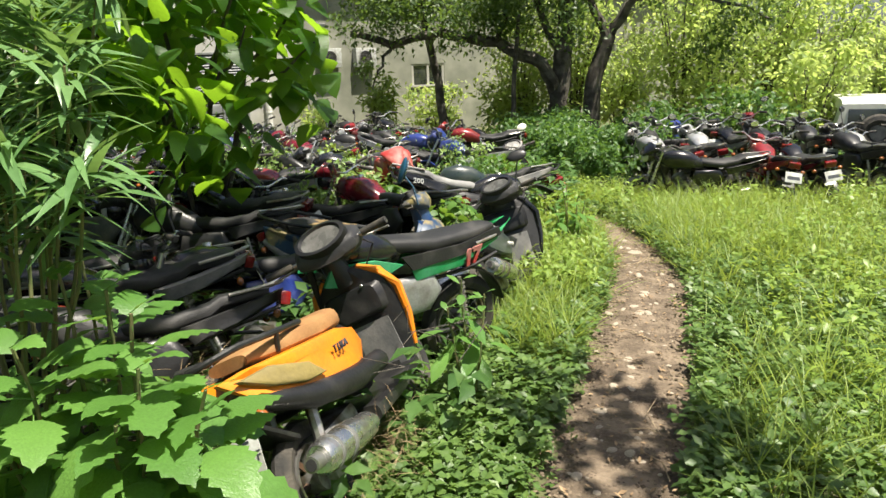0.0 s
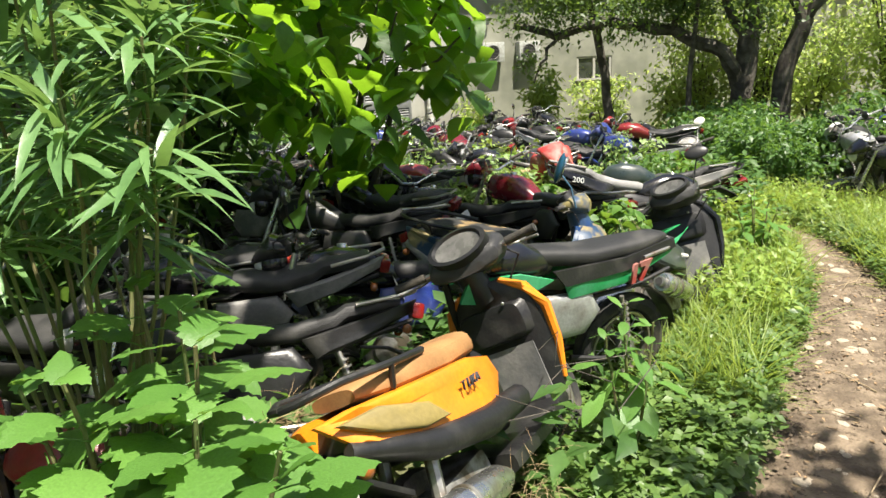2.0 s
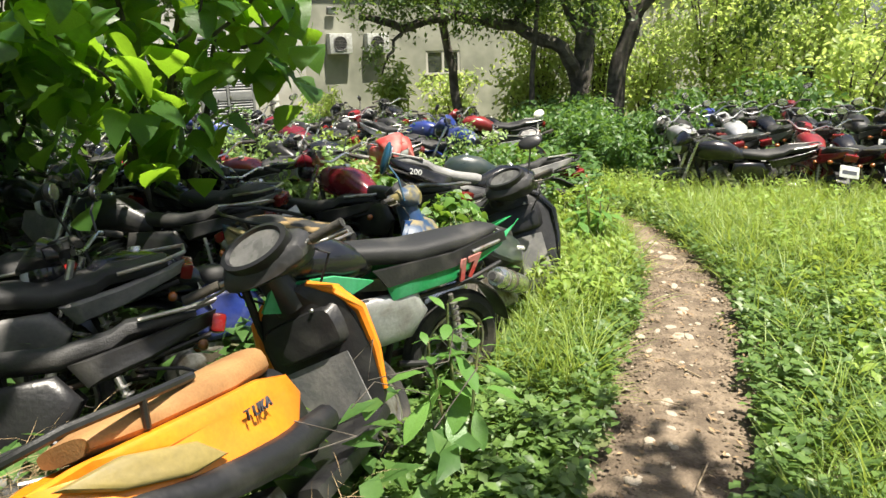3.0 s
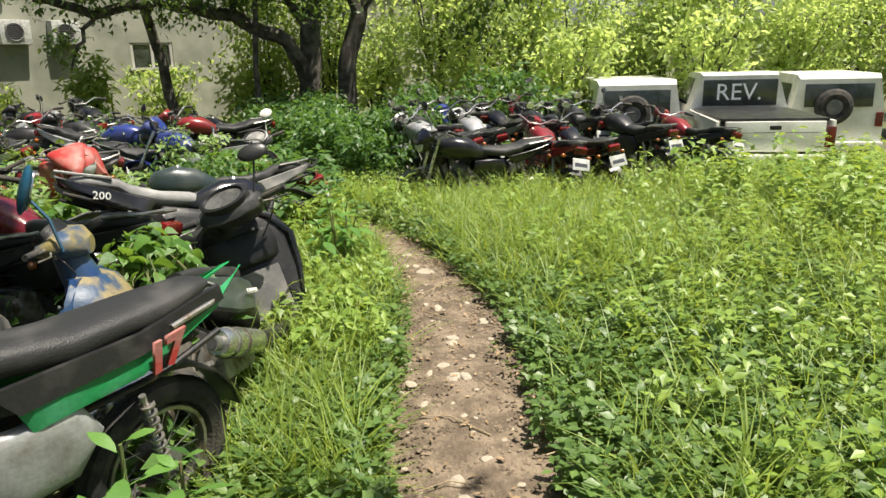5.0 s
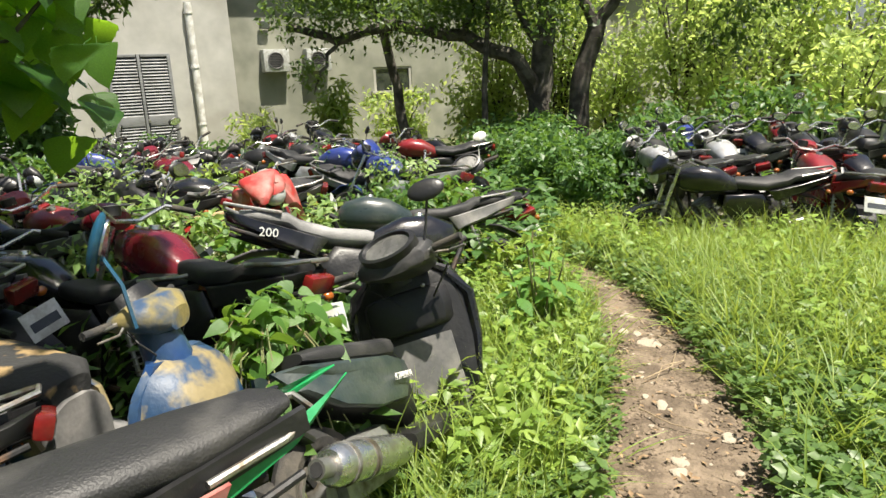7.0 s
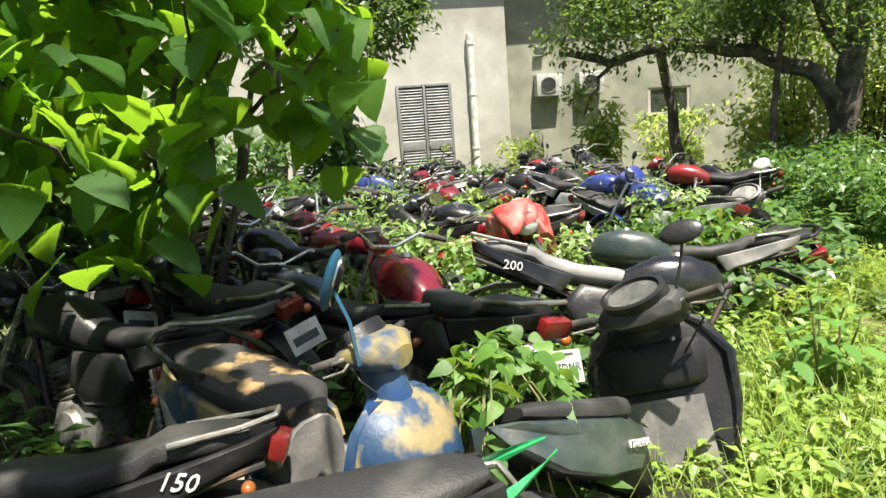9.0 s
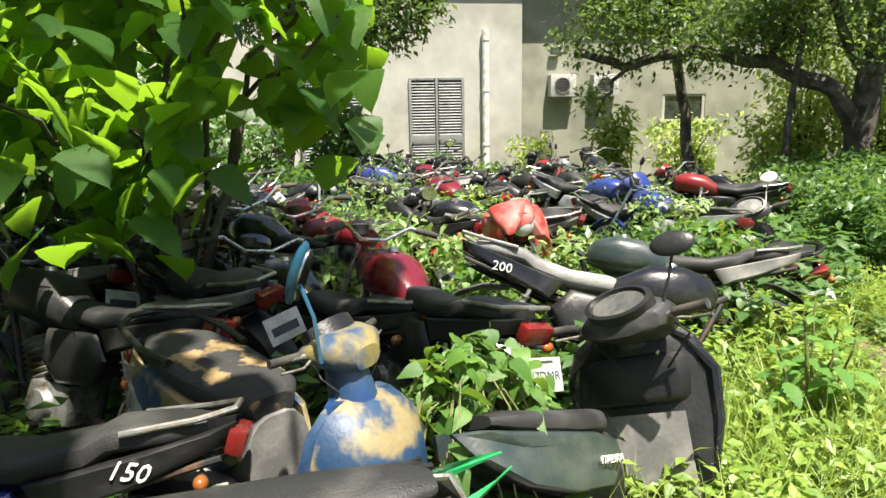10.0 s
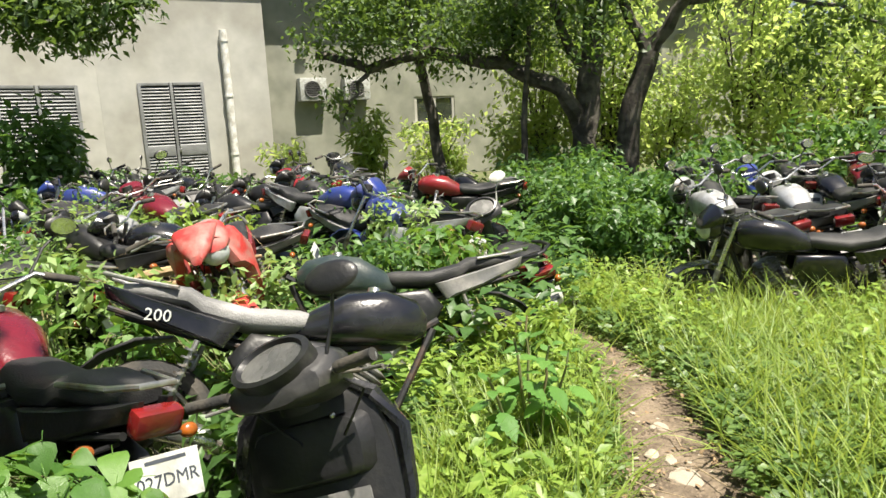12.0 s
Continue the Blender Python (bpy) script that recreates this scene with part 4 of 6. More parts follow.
def pickup(m):
    """A crew pickup, rear at the origin, nose along +x."""
    c = thing("pickup_truck", m, "old white pickup truck with writing on its rear window", "truck")
    bm = bmesh.new()
    box((2.1, 0.06, 0.50), (1.05, 0.80, 0.78), bevel=0.02, bm=bm)
    box((2.1, 0.06, 0.50), (1.05, -0.80, 0.78), bevel=0.02, bm=bm)
    box((2.0, 1.56, 0.05), (1.05, 0, 0.60), bm=bm)
    part("cargo_bed", bm, M_CARWHITE, c)
    tg = part("tailgate", box((0.06, 1.38, 0.44), (0.0, 0, 0.80), bevel=0.018), M_CARWHITE, c)
    part("tailgate_crease", box((0.012, 1.30, 0.012), (-0.034, 0, 0.86)), M_GREY, tg)
    part("tailgate_handle", box((0.02, 0.16, 0.06), (-0.036, 0, 0.93), bevel=0.008), M_BLACK, tg)
    part("bed_liner", box((2.0, 1.50, 0.05), (1.04, 0, 1.035), bevel=0.01), M_BLACK, c)
    for s in (-1, 1):
        part("tail_light", box((0.07, 0.13, 0.30), (0.0, 0.765 * s, 0.79), bevel=0.015), M_REDLENS, c)
    part("bumper", box((0.14, 1.60, 0.14), (-0.10, 0, 0.48), bevel=0.03), M_CARWHITE, c)
    secs = [[(x, y * w, z) for y, z in ((-1, z0), (-1, z0 + 0.05), (-k, z1), (k, z1), (1, z0 + 0.05), (1, z0))]
            for x, w, k, z0, z1 in ((2.10, 0.80, 0.66, 0.55, 1.62), (2.35, 0.82, 0.68, 0.5, 1.66), (3.3, 0.82, 0.68, 0.5, 1.64), (3.9, 0.82, 0.74, 0.5, 1.08))]
    secs[0] = [(2.10, y, z) for y, z in ((-0.80, 0.55), (-0.80, 1.05), (-0.62, 1.60), (0.62, 1.60), (0.80, 1.05), (0.80, 0.55))]
    secs[1] = [(2.30, y, z) for y, z in ((-0.82, 0.5), (-0.82, 1.05), (-0.64, 1.65), (0.64, 1.65), (0.82, 1.05), (0.82, 0.5))]
    secs[2] = [(3.2, y, z) for y, z in ((-0.82, 0.5), (-0.82, 1.05), (-0.64, 1.64), (0.64, 1.64), (0.82, 1.05), (0.82, 0.5))]
    secs[3] = [(3.9, y, z) for y, z in ((-0.82, 0.5), (-0.82, 1.0), (-0.70, 1.10), (0.70, 1.10), (0.82, 1.0), (0.82, 0.5))]
    part("cab", rings(secs), M_CARWHITE, c)
    w = part("rear_window", box((0.012, 1.22, 0.44), (2.085, 0, 1.31), bevel=0.004), M_CARGLASS, c)
    bm = bmesh.new()
    for s in (-1, 1):
        part("side_window", plate_shape([(2.45, 1.10, 0.815 * s), (2.50, 1.55, 0.68 * s), (3.15, 1.55, 0.68 * s), (3.55, 1.12, 0.81 * s)], 0.012), M_CARGLASS, c)
        part("door_mirror", box((0.08, 0.18, 0.14), (3.5, 0.95 * s, 1.12), bevel=0.03), M_BLACK, c)
    bm.free()
    lettering("REV.", 0.40, pose(2.076, 0.02, 1.31, 90, 0, -90), M_CHALK, w, "marker_writing", depth=0.001)
    part("bonnet", loft([(3.85, 0, 0.80, 1.62, 0.50), (4.5, 0, 0.78, 1.60, 0.46), (4.85, 0, 0.72, 1.50, 0.36)], 6), M_CARWHITE, c)
    for x in (0.95, 4.1):
        for s in (-1, 1):
            car_wheel(c, x, 0.70 * s, 0.34)
    return c


def jeep(m):
    c = thing("off_road_car", m, "white boxy off-road car with a spare tyre on the back", "car")
    secs = [[(x, y, z) for y, z in ((-w, 0.45), (-w, 1.05), (-t, h), (t, h), (w, 1.05), (w, 0.45))] for x, w, t, h in
            ((0.0, 0.80, 0.68, 1.72), (0.15, 0.82, 0.70, 1.80), (2.3, 0.82, 0.70, 1.80), (2.9, 0.82, 0.74, 1.12), (3.8, 0.80, 0.72, 1.05))]
    part("body", rings(secs), M_CARWHITE, c)
    part("rear_window", box((0.012, 1.16, 0.42), (-0.014, 0, 1.42), (0, 4, 0), 0.004), M_CARGLASS, c)
    for s in (-1, 1):
        part("side_window", box((1.7, 0.012, 0.42), (1.2, 0.775 * s, 1.42), (14 * s, 0, 0), 0.004), M_CARGLASS, c)
        part("tail_light", box((0.05, 0.12, 0.26), (-0.02, 0.72 * s, 0.98), bevel=0.012), M_REDLENS, c)
    sp = part("spare_wheel", ring_y((0, 0, 0), 0.23, 0.10, 26, 8, 1.0), M_TYRE, c)
    sp.matrix_basis = pose(-0.14, 0.10, 1.22, 0, 0, 90)
    part("rim", tube([(0, -0.05, 0), (0, 0.05, 0)], 0.14, 18), M_GREY, sp)
    part("bumper", box((0.14, 1.6, 0.16), (-0.08, 0, 0.50), bevel=0.03), M_CARWHITE, c)
    for x in (0.75, 3.0):
        for s in (-1, 1):
            car_wheel(c, x, 0.70 * s, 0.36)
    return c


pickup(pose(6.45, 10.65, gz(7, 11.5), 0, 0, 74))
jeep(pose(5.45, 13.3, gz(5.6, 13.8), 0, 0, 78))
jeep(pose(9.3, 13.2, gz(10, 14), 0, 0, 70))["label"] = "white boxy car parked behind tall weeds"


# ---- the wrecks beside the path ----
moped(pose(-0.41, 2.25, 0.05, -26, 2, 88.7), "orange and black scooter with a faded tan seat", M_BLACK, seat=M_TAN, edge=M_ORANGE, body=M_ORANGE, inset=M_OLIVE,
      plate="M167CFF", text="T LIKA", lamp=False, mirrors=(), turn=12, dial=True, text_at=(-0.32, 0.625), head_at=(0.0, -0.04, 0.0))
moped(pose(-0.11, 4.68, -0.08, -21, 12, 79), "black scooter with a big dusty dial and one mirror", M_BLACK, edge=M_GLOSS, body=M_DARKTEAL, text="ITALIKA", ink=M_WHITE, plate=None,
      mirrors=(1,), turn=4, text_at=(-0.20, 0.58), head_at=(-0.08, -0.08, -0.02), lamp=False, bare=True, fold=12, front_size=1.18, tail_size=0.82)
blue = moped(pose(-1.06, 4.06, -0.05, 0, 0, -6), "blue step-through scooter with peeling tan paint", M_BLUETAN, inner=M_BLUE, seat=M_TORN, body=M_BLUETAN, mirrors=(), mirror_mat=M_TEALMIRROR,
      cowl=M_YELLOWDIRT, head=0.66, lower=M_GREY, mark="y", turn=10, plate=None)
mirror(blue, (0.40, -0.12, 0.98), (0.29, -0.10, 1.19), M_TEALMIRROR, (0.75, 0.5, -0.3), (0.05, 0.095))
green = motorcycle(pose(-0.76, 3.00, 0.0, -6, -5, -125), M_GLOSS, "black and green trail motorcycle numbered 17", side=M_GREEN, dirt=True, tail=M_GREEN, mirrors=0, turn=20, lamp=False, stripped=True)
lettering("17", 0.13, Matrix.Translation((-0.56, 0.146, 0.785)) @ pose(0, 0, 0, 90, 0, 180) @ pose(0, 0, 0, 0, 0, 12), M_BRIGHTRED, green, "race_number", shear=0.2, depth=0.006, bold=0.007)
b150 = motorcycle(pose(-1.58, 3.14, -0.13, 10, -1, -137), M_GLOSS, "black motorcycle with blue stripe and 150 lettering", side=M_BRIGHTBLUE, tail=M_BLACK, turn=-15, plate=None)
lettering("150", 0.075, Matrix.Translation((-0.62, 0.135, 0.755)) @ pose(0, 0, 0, 90, 0, 180) @ pose(0, 0, 0, 0, 0, -10), M_WHITE, b150, "model_number", shear=0.3, depth=0.004)
motorcycle(pose(-1.46, 5.08, -0.03, 10, 0, 160), M_MAROON, "motorcycle with a maroon tank, long black seat and red tail", tail=M_BLACK, side=M_BLACK, plate="027DMR", mirrors=1, turn=10)
motorcycle(pose(-2.10, 5.05, -0.14, 8, 0, 176), M_GLOSS, "black motorcycle with a dark glossy fuel tank", side=M_BLACK, turn=-20, plate=None, mirrors=0)
b200 = motorcycle(pose(-0.61, 5.68, 0, 0, 0, 28) @ pose(0, 0, -0.03, -24, 12, 0), M_GLOSS, "black motorcycle with a dusty pale seat and 200 lettering", seat=M_DUSTSEAT, side=M_BLACK, tail=M_GLOSS, mirrors=0, stripped=True)
lettering("200", 0.07, Matrix.Translation((-0.66, -0.135, 0.74)) @ pose(0, 0, 0, 90, 0, 0), M_PLATE, b200, "model_number", depth=0.004)
motorcycle(pose(-0.72, 6.85, -0.14, 18, 0, 208), M_DARKTEAL, "fallen black motorcycle with a grey tail flap", tail=M_GREY, side=M_BLACK, mirrors=0, stripped=True)
motorcycle(pose(-1.75, 7.25, -0.02, 14, 0, -62), M_BRIGHTRED, "wrecked motorcycle with a broken red fairing", fairing=M_BRIGHTRED, side=M_RED, mirrors=0, turn=25)
motorcycle(pose(-1.65, 1.95, -0.12, 22, 0, -140), M_BLACK, "black motorcycle leaning over under weeds", side=M_BLACK, seat=M_SEAT, turn=25, plate=None)
motorcycle(pose(-1.55, 1.15, -0.30, 35, 0, -150), M_RED, "red motorcycle fallen among dry straw", side=M_BLACK, mirrors=0)
moped(pose(-0.32, 9.1, -0.26, -16, 0, 120), "black and pink scooter half hidden by weeds", M_MAROON, body=M_MAROON, mirrors=(1,), mirror_mat=M_WHITE)
ROW = "motorcycle row by the trees"
motorcycle(pose(1.72, 8.98, -0.24, -6, 0, 184), M_GLOSS, "black motorcycle side-on at the row's end", ROW, seat=M_SEAT, turn=15)
motorcycle(pose(2.55, 9.35, -0.24, 10, 0, 98), M_RED, "red motorcycle with a white number plate", ROW, turn=-10)
motorcycle(pose(3.2, 9.62, -0.26, -8, 0, 102), M_GLOSS, "black motorcycle with an amber indicator", ROW)

# further wrecks, copied from a few built ones
STOCK = [motorcycle(pose(-2.6, 4.0, -0.05, 14, 0, 190), M_BLACK, "black motorcycle wreck in a crowded row", "piled motorcycles", turn=15, mirrors=0),
         motorcycle(pose(-2.9, 6.5, -0.1, -12, 0, 175), M_RED, "red motorcycle wreck in a crowded row", "piled motorcycles", side=M_BLACK, turn=-20, mirrors=0),
         motorcycle(pose(-3.0, 5.6, 0, 12, 0, 185), M_GLOSS, "black motorcycle wreck with grey panels", "piled motorcycles", side=M_GREY, tail=M_GREY, mirrors=0),
         motorcycle(pose(-1.5, 8.7, -0.05, 20, 0, 150), M_BRIGHTBLUE, "blue motorcycle wreck in a crowded row", "piled motorcycles", side=M_SILVER, seat=M_SEAT, mirrors=0),
         motorcycle(pose(2.1, 10.2, -0.16, -10, 0, 100), M_SILVER, "silver motorcycle wreck in a crowded row", "piled motorcycles", side=M_BLACK, turn=22),
         motorcycle(pose(-3.6, 9.0, 0, -14, 0, 160), M_MAROON, "maroon motorcycle wreck with white panels", "piled motorcycles", side=M_WHITE, mirrors=1, turn=-15)]
rnd = random.Random(11)
for x, y, turn, k in ((3.95, 10.0, 104, 0), (4.75, 10.3, 108, 1), (2.9, 10.6, 95, 0), (1.45, 9.9, 120, 4), (1.25, 10.6, 110, 0), (2.0, 11.2, 100, 3), (2.75, 11.6, 98, 2),
                      (3.6, 11.2, 100, 0), (4.4, 11.7, 105, 4), (1.5, 12.0, 105, 0), (3.2, 12.4, 92, 5), (2.3, 12.6, 100, 0), (4.1, 12.8, 104, 2), (5.0, 11.8, 110, 0)):
    o = copy_thing(STOCK[k], pose(x, y, gz(x, y) - 0.16, rnd.uniform(-16, 16), 0, turn + rnd.uniform(-8, 8)))
    o["group"] = ROW
for j in range(7):
    for i in range(8):
        x = -8.2 + i * 0.92 + rnd.uniform(-0.2, 0.2)
        y = 8.3 + j * 0.78 + rnd.uniform(-0.2, 0.2) + 0.10 * (-4 - x)
        if x > -1.2 or (j < 2 and x > -3.0) or rnd.random() < 0.12:
            continue
        k = rnd.choices(range(6), (9, 0.3, 6, 0.3, 1.3, 0.3))[0]
        copy_thing(STOCK[k], pose(x, y, rnd.uniform(-0.22, 0.0), rnd.uniform(-44, 44), rnd.uniform(-6, 6), rnd.choice((150, 165, 10, -20, 190)) + rnd.uniform(-22, 22)))
for x, y, turn, k in ((-2.35, 2.7, -150, 2), (-2.9, 1.9, -160, 0), (-3.2, 3.2, 185, 0), (-3.9, 4.4, 170, 2), (-3.5, 6.6, 182, 2), (-3.2, 7.3, 170, 0), (-4.6, 5.8, 180, 0),
                      (-4.4, 7.1, 172, 2), (-5.6, 6.6, 185, 0), (-5.4, 7.6, 168, 2), (-2.75, 4.9, 184, 2), (-4.9, 3.4, 175, 0), (-6.6, 7.9, 175, 0), (-2.7, 7.9, 200, 2)):
    copy_thing(STOCK[k], pose(x, y, rnd.uniform(-0.12, 0.0), rnd.uniform(-22, 22), 0, turn + rnd.uniform(-10, 10)))


# ---- trees and shrubs ----
rng = np.random.default_rng(5)


def clusters(centres, radii, n, size, jitter=0.35, shell=0.55):
    """Places, turns and sizes for n leaves in clumps about the centres."""
    c = np.array(centres, float)
    r = np.array(radii, float)
    if r.ndim == 1:
        r = np.repeat(r[:, None], 3, 1)
    w = r.prod(1) ** (2 / 3)
    idx = rng.choice(len(c), n, p=w / w.sum())
    d = rng.normal(size=(n, 3))
    d /= np.linalg.norm(d, axis=1)[:, None]
    # uneven outline: leaves gather on twigs
    tw = rng.normal(size=(len(c), 26, 3))
    tw /= np.linalg.norm(tw, axis=2)[:, :, None]
    pick = tw[idx, rng.integers(0, 26, n)]
    d = 0.55 * pick + jitter * d
    rad = shell + (1.15 - shell) * rng.random(n) ** 0.7
    at = c[idx] + d * r[idx] * rad[:, None] * 1.35
    rot = turns(rng.uniform(0, 6.28, n), rng.normal(-0.35, 0.5, n), rng.normal(0, 0.6, n))
    return at, rot, size * rng.uniform(0.6, 1.3, n)


LEAF6 = leaf_shape(1.0, 0.5, 2, 0.2, 0.25)
LEAF_LONG = leaf_shape(1.0, 0.28, 3, 0.25, 0.2)
LEAF_WIDE = leaf_shape(1.0, 0.75, 7, 0.25, 0.12, 0.42)


def crown(parent, centres, radii, n, size, material, shape=LEAF6, name="crown"):
    at, rot, s = clusters(centres, radii, n, size)
    keep = at[:, 2] > 0.05
    v, f = scatter(shape, at[keep], rot[keep], s[keep])
    return mesh_from(name, v, f, material, parent)


def branch(points, r0, r1, k=8, bm=None, wob=0.05, seed=0):
    """A tapered, slightly crooked limb through the points."""
    rr = random.Random(seed)
    pts = [Vector(p) for p in points]
    fine = []
    for a, b in zip(pts, pts[1:]):
        for i in range(4):
            fine.append(a.lerp(b, i / 4) + Vector([rr.uniform(-wob, wob) for _ in range(3)]))
    fine.append(pts[-1])
    n = len(fine)
    return tube(fine, [r0 + (r1 - r0) * i / (n - 1) for i in range(n)], k, bm)


def tree(label, trunk, r0, r1, limbs, centres, radii, n, size, material, shape=LEAF6, seed=0, group=""):
    base = Vector(trunk[0])
    t = thing("tree", Matrix.Translation(base), label, "tree", group)
    off = lambda ps: [Vector(p) - base for p in ps]
    pts = off(trunk)
    pts[0].z -= 0.1
    part("trunk", branch(pts, r0, r1, 12, None, 0.03, seed), M_BARK, t)
    for i, (ps, a, b) in enumerate(limbs):
        part("limb", branch(off(ps), a, b, 8, None, 0.05, seed + i), M_BARK, t)
    crown(t, [Vector(c) - base for c in centres], radii, n, size, material, shape)
    return t


def spread(x0, x1, y0, y1, z0, z1, n, seed):
    r = random.Random(seed)
    return [(r.uniform(x0, x1), r.uniform(y0, y1), r.uniform(z0, z1)) for _ in range(n)]


c2 = spread(-5.6, 0.6, 14.2, 17.5, 2.9, 5.2, 26, 1)
tree("big dark tree with a long low arching limb", [(-0.55, 16.3, 0), (-0.5, 16.2, 1.2), (-0.35, 16.2, 2.4), (-0.3, 16.3, 4.2)], 0.27, 0.16,
     [([(-0.45, 16.2, 1.1), (-0.85, 15.9, 1.9), (-1.86, 15.9, 2.45), (-3.27, 15.7, 2.70), (-4.3, 15.4, 2.45), (-5.2, 15.1, 2.75)], 0.17, 0.07),
      ([(-0.35, 16.2, 2.0), (-1.0, 16.2, 3.2), (-1.2, 16.2, 4.6)], 0.11, 0.04), ([(-1.86, 15.9, 2.45), (-1.6, 15.8, 3.3), (-1.9, 15.6, 4.3)], 0.07, 0.03),
      ([(-4.3, 15.4, 2.45), (-4.6, 15.2, 1.9), (-4.7, 15.0, 1.5)], 0.05, 0.015), ([(-0.3, 16.2, 3.4), (0.4, 16, 4.6), (0.8, 15.8, 5.6)], 0.09, 0.03)],
     c2 + [(-4.7, 15.0, 1.9), (-5.2, 15.0, 2.9), (-3.9, 15.2, 3.2)], [0.75] * 26 + [0.4, 0.5, 0.6], 15000, 0.125, L_TREE, seed=2)
tree("dark forked tree with rough bark", [(0.22, 16.2, 0), (0.28, 16.2, 1.4), (0.62, 16.2, 2.5)], 0.21, 0.17,
     [([(0.6, 16.2, 2.4), (0.2, 16.1, 3.2), (-0.2, 16, 4.4)], 0.13, 0.05), ([(0.6, 16.2, 2.4), (1.2, 16.1, 3.3), (1.9, 16, 4.6)], 0.13, 0.05),
      ([(1.2, 16.1, 3.2), (2.2, 15.8, 3.3), (3.2, 15.6, 3.0), (3.9, 15.4, 2.6)], 0.06, 0.02)],
     spread(-0.4, 4.6, 14.4, 17.2, 3.7, 5.8, 16, 7) + [(3.2, 15.4, 2.6), (2.9, 15.8, 2.0), (3.8, 15.3, 3.0)], [0.75] * 16 + [0.5, 0.5, 0.5], 10500, 0.13, L_TREE, seed=9)
tree("slender dark tree with a leaning trunk", [(-3.35, 16.6, 0), (-3.45, 16.6, 1.2), (-3.7, 16.5, 2.6), (-4.0, 16.4, 4.2)], 0.12, 0.08,
     [([(-3.65, 16.5, 2.4), (-3.1, 16.4, 3.3)], 0.05, 0.02)], spread(-5.2, -2.8, 15.6, 17.4, 3.2, 5.0, 8, 3), [0.7] * 8, 5000, 0.13, L_TREE, seed=4)
tree("thin sapling trunk among the undergrowth", [(-1.5, 15.6, 0), (-1.5, 15.6, 1.4), (-1.35, 15.5, 3.0)], 0.07, 0.04, [], spread(-2, -1, 15, 16, 2.9, 3.8, 3, 3), [0.5] * 3, 900, 0.12, L_TREE, seed=6)
tree("dark leafy tree overhanging the pale building", [(-9.6, 11.6, 0), (-9.4, 11.5, 2.0), (-9.0, 11.4, 3.6)], 0.22, 0.14,
     [([(-9.0, 11.4, 3.4), (-7.8, 11.2, 3.9), (-6.6, 11.0, 3.7)], 0.09, 0.03)],
     [(-6.2, 10.9, 2.95), (-5.7, 10.9, 3.2), (-6.9, 10.9, 3.0), (-5.9, 11.1, 3.6), (-6.7, 11.2, 3.9), (-7.4, 10.8, 3.2), (-6.6, 10.9, 3.25), (-7.1, 11.1, 3.7), (-7.7, 11.2, 3.6), (-7.5, 10.8, 4.3), (-8.4, 11.4, 3.9), (-8.6, 11, 4.6), (-9.5, 11.3, 4.4), (-9.9, 11.2, 3.6), (-6.2, 11.3, 4.6), (-10.6, 11, 4.2)],
     [0.45, 0.42, 0.5, 0.5, 0.6, 0.45, 0.42, 0.5, 0.55, 0.7, 0.7, 0.8, 0.8, 0.6, 0.5, 0.8], 15000, 0.13, L_TREE, seed=8)


def shrub(label, at, r, h, n, size, material, shape=LEAF6, seed=0, group="", stems=6, name="bush"):
    """A bush: stems that fan out from the foot and a loose crown of leaves."""
    rr = random.Random(seed)
    b = thing(name, Matrix.Translation((at[0], at[1], 0)), label, "bush", group)
    cs, rs = [], []
    for i in range(stems):
        a = 2 * math.pi * i / stems + rr.uniform(-0.5, 0.5)
        q = rr.uniform(0.25, 0.75) * r
        top = Vector((q * math.cos(a), q * math.sin(a), h * rr.uniform(0.5, 0.92)))
        part("stem", branch([(0.05 * math.cos(a), 0.05 * math.sin(a), -0.05), (top.x * 0.4, top.y * 0.4, top.z * 0.55), top], 0.018 + 0.008 * h, 0.006, 5, None, 0.03, seed + i), M_BARK, b)
        cs += [top, Vector((top.x * 0.75, top.y * 0.75, top.z * 0.5))]
        rs += [(r * 0.42, r * 0.42, h * 0.22), (r * 0.38, r * 0.38, h * 0.26)]
    crown(b, cs, rs, n, size, material, shape, "foliage")
    return b


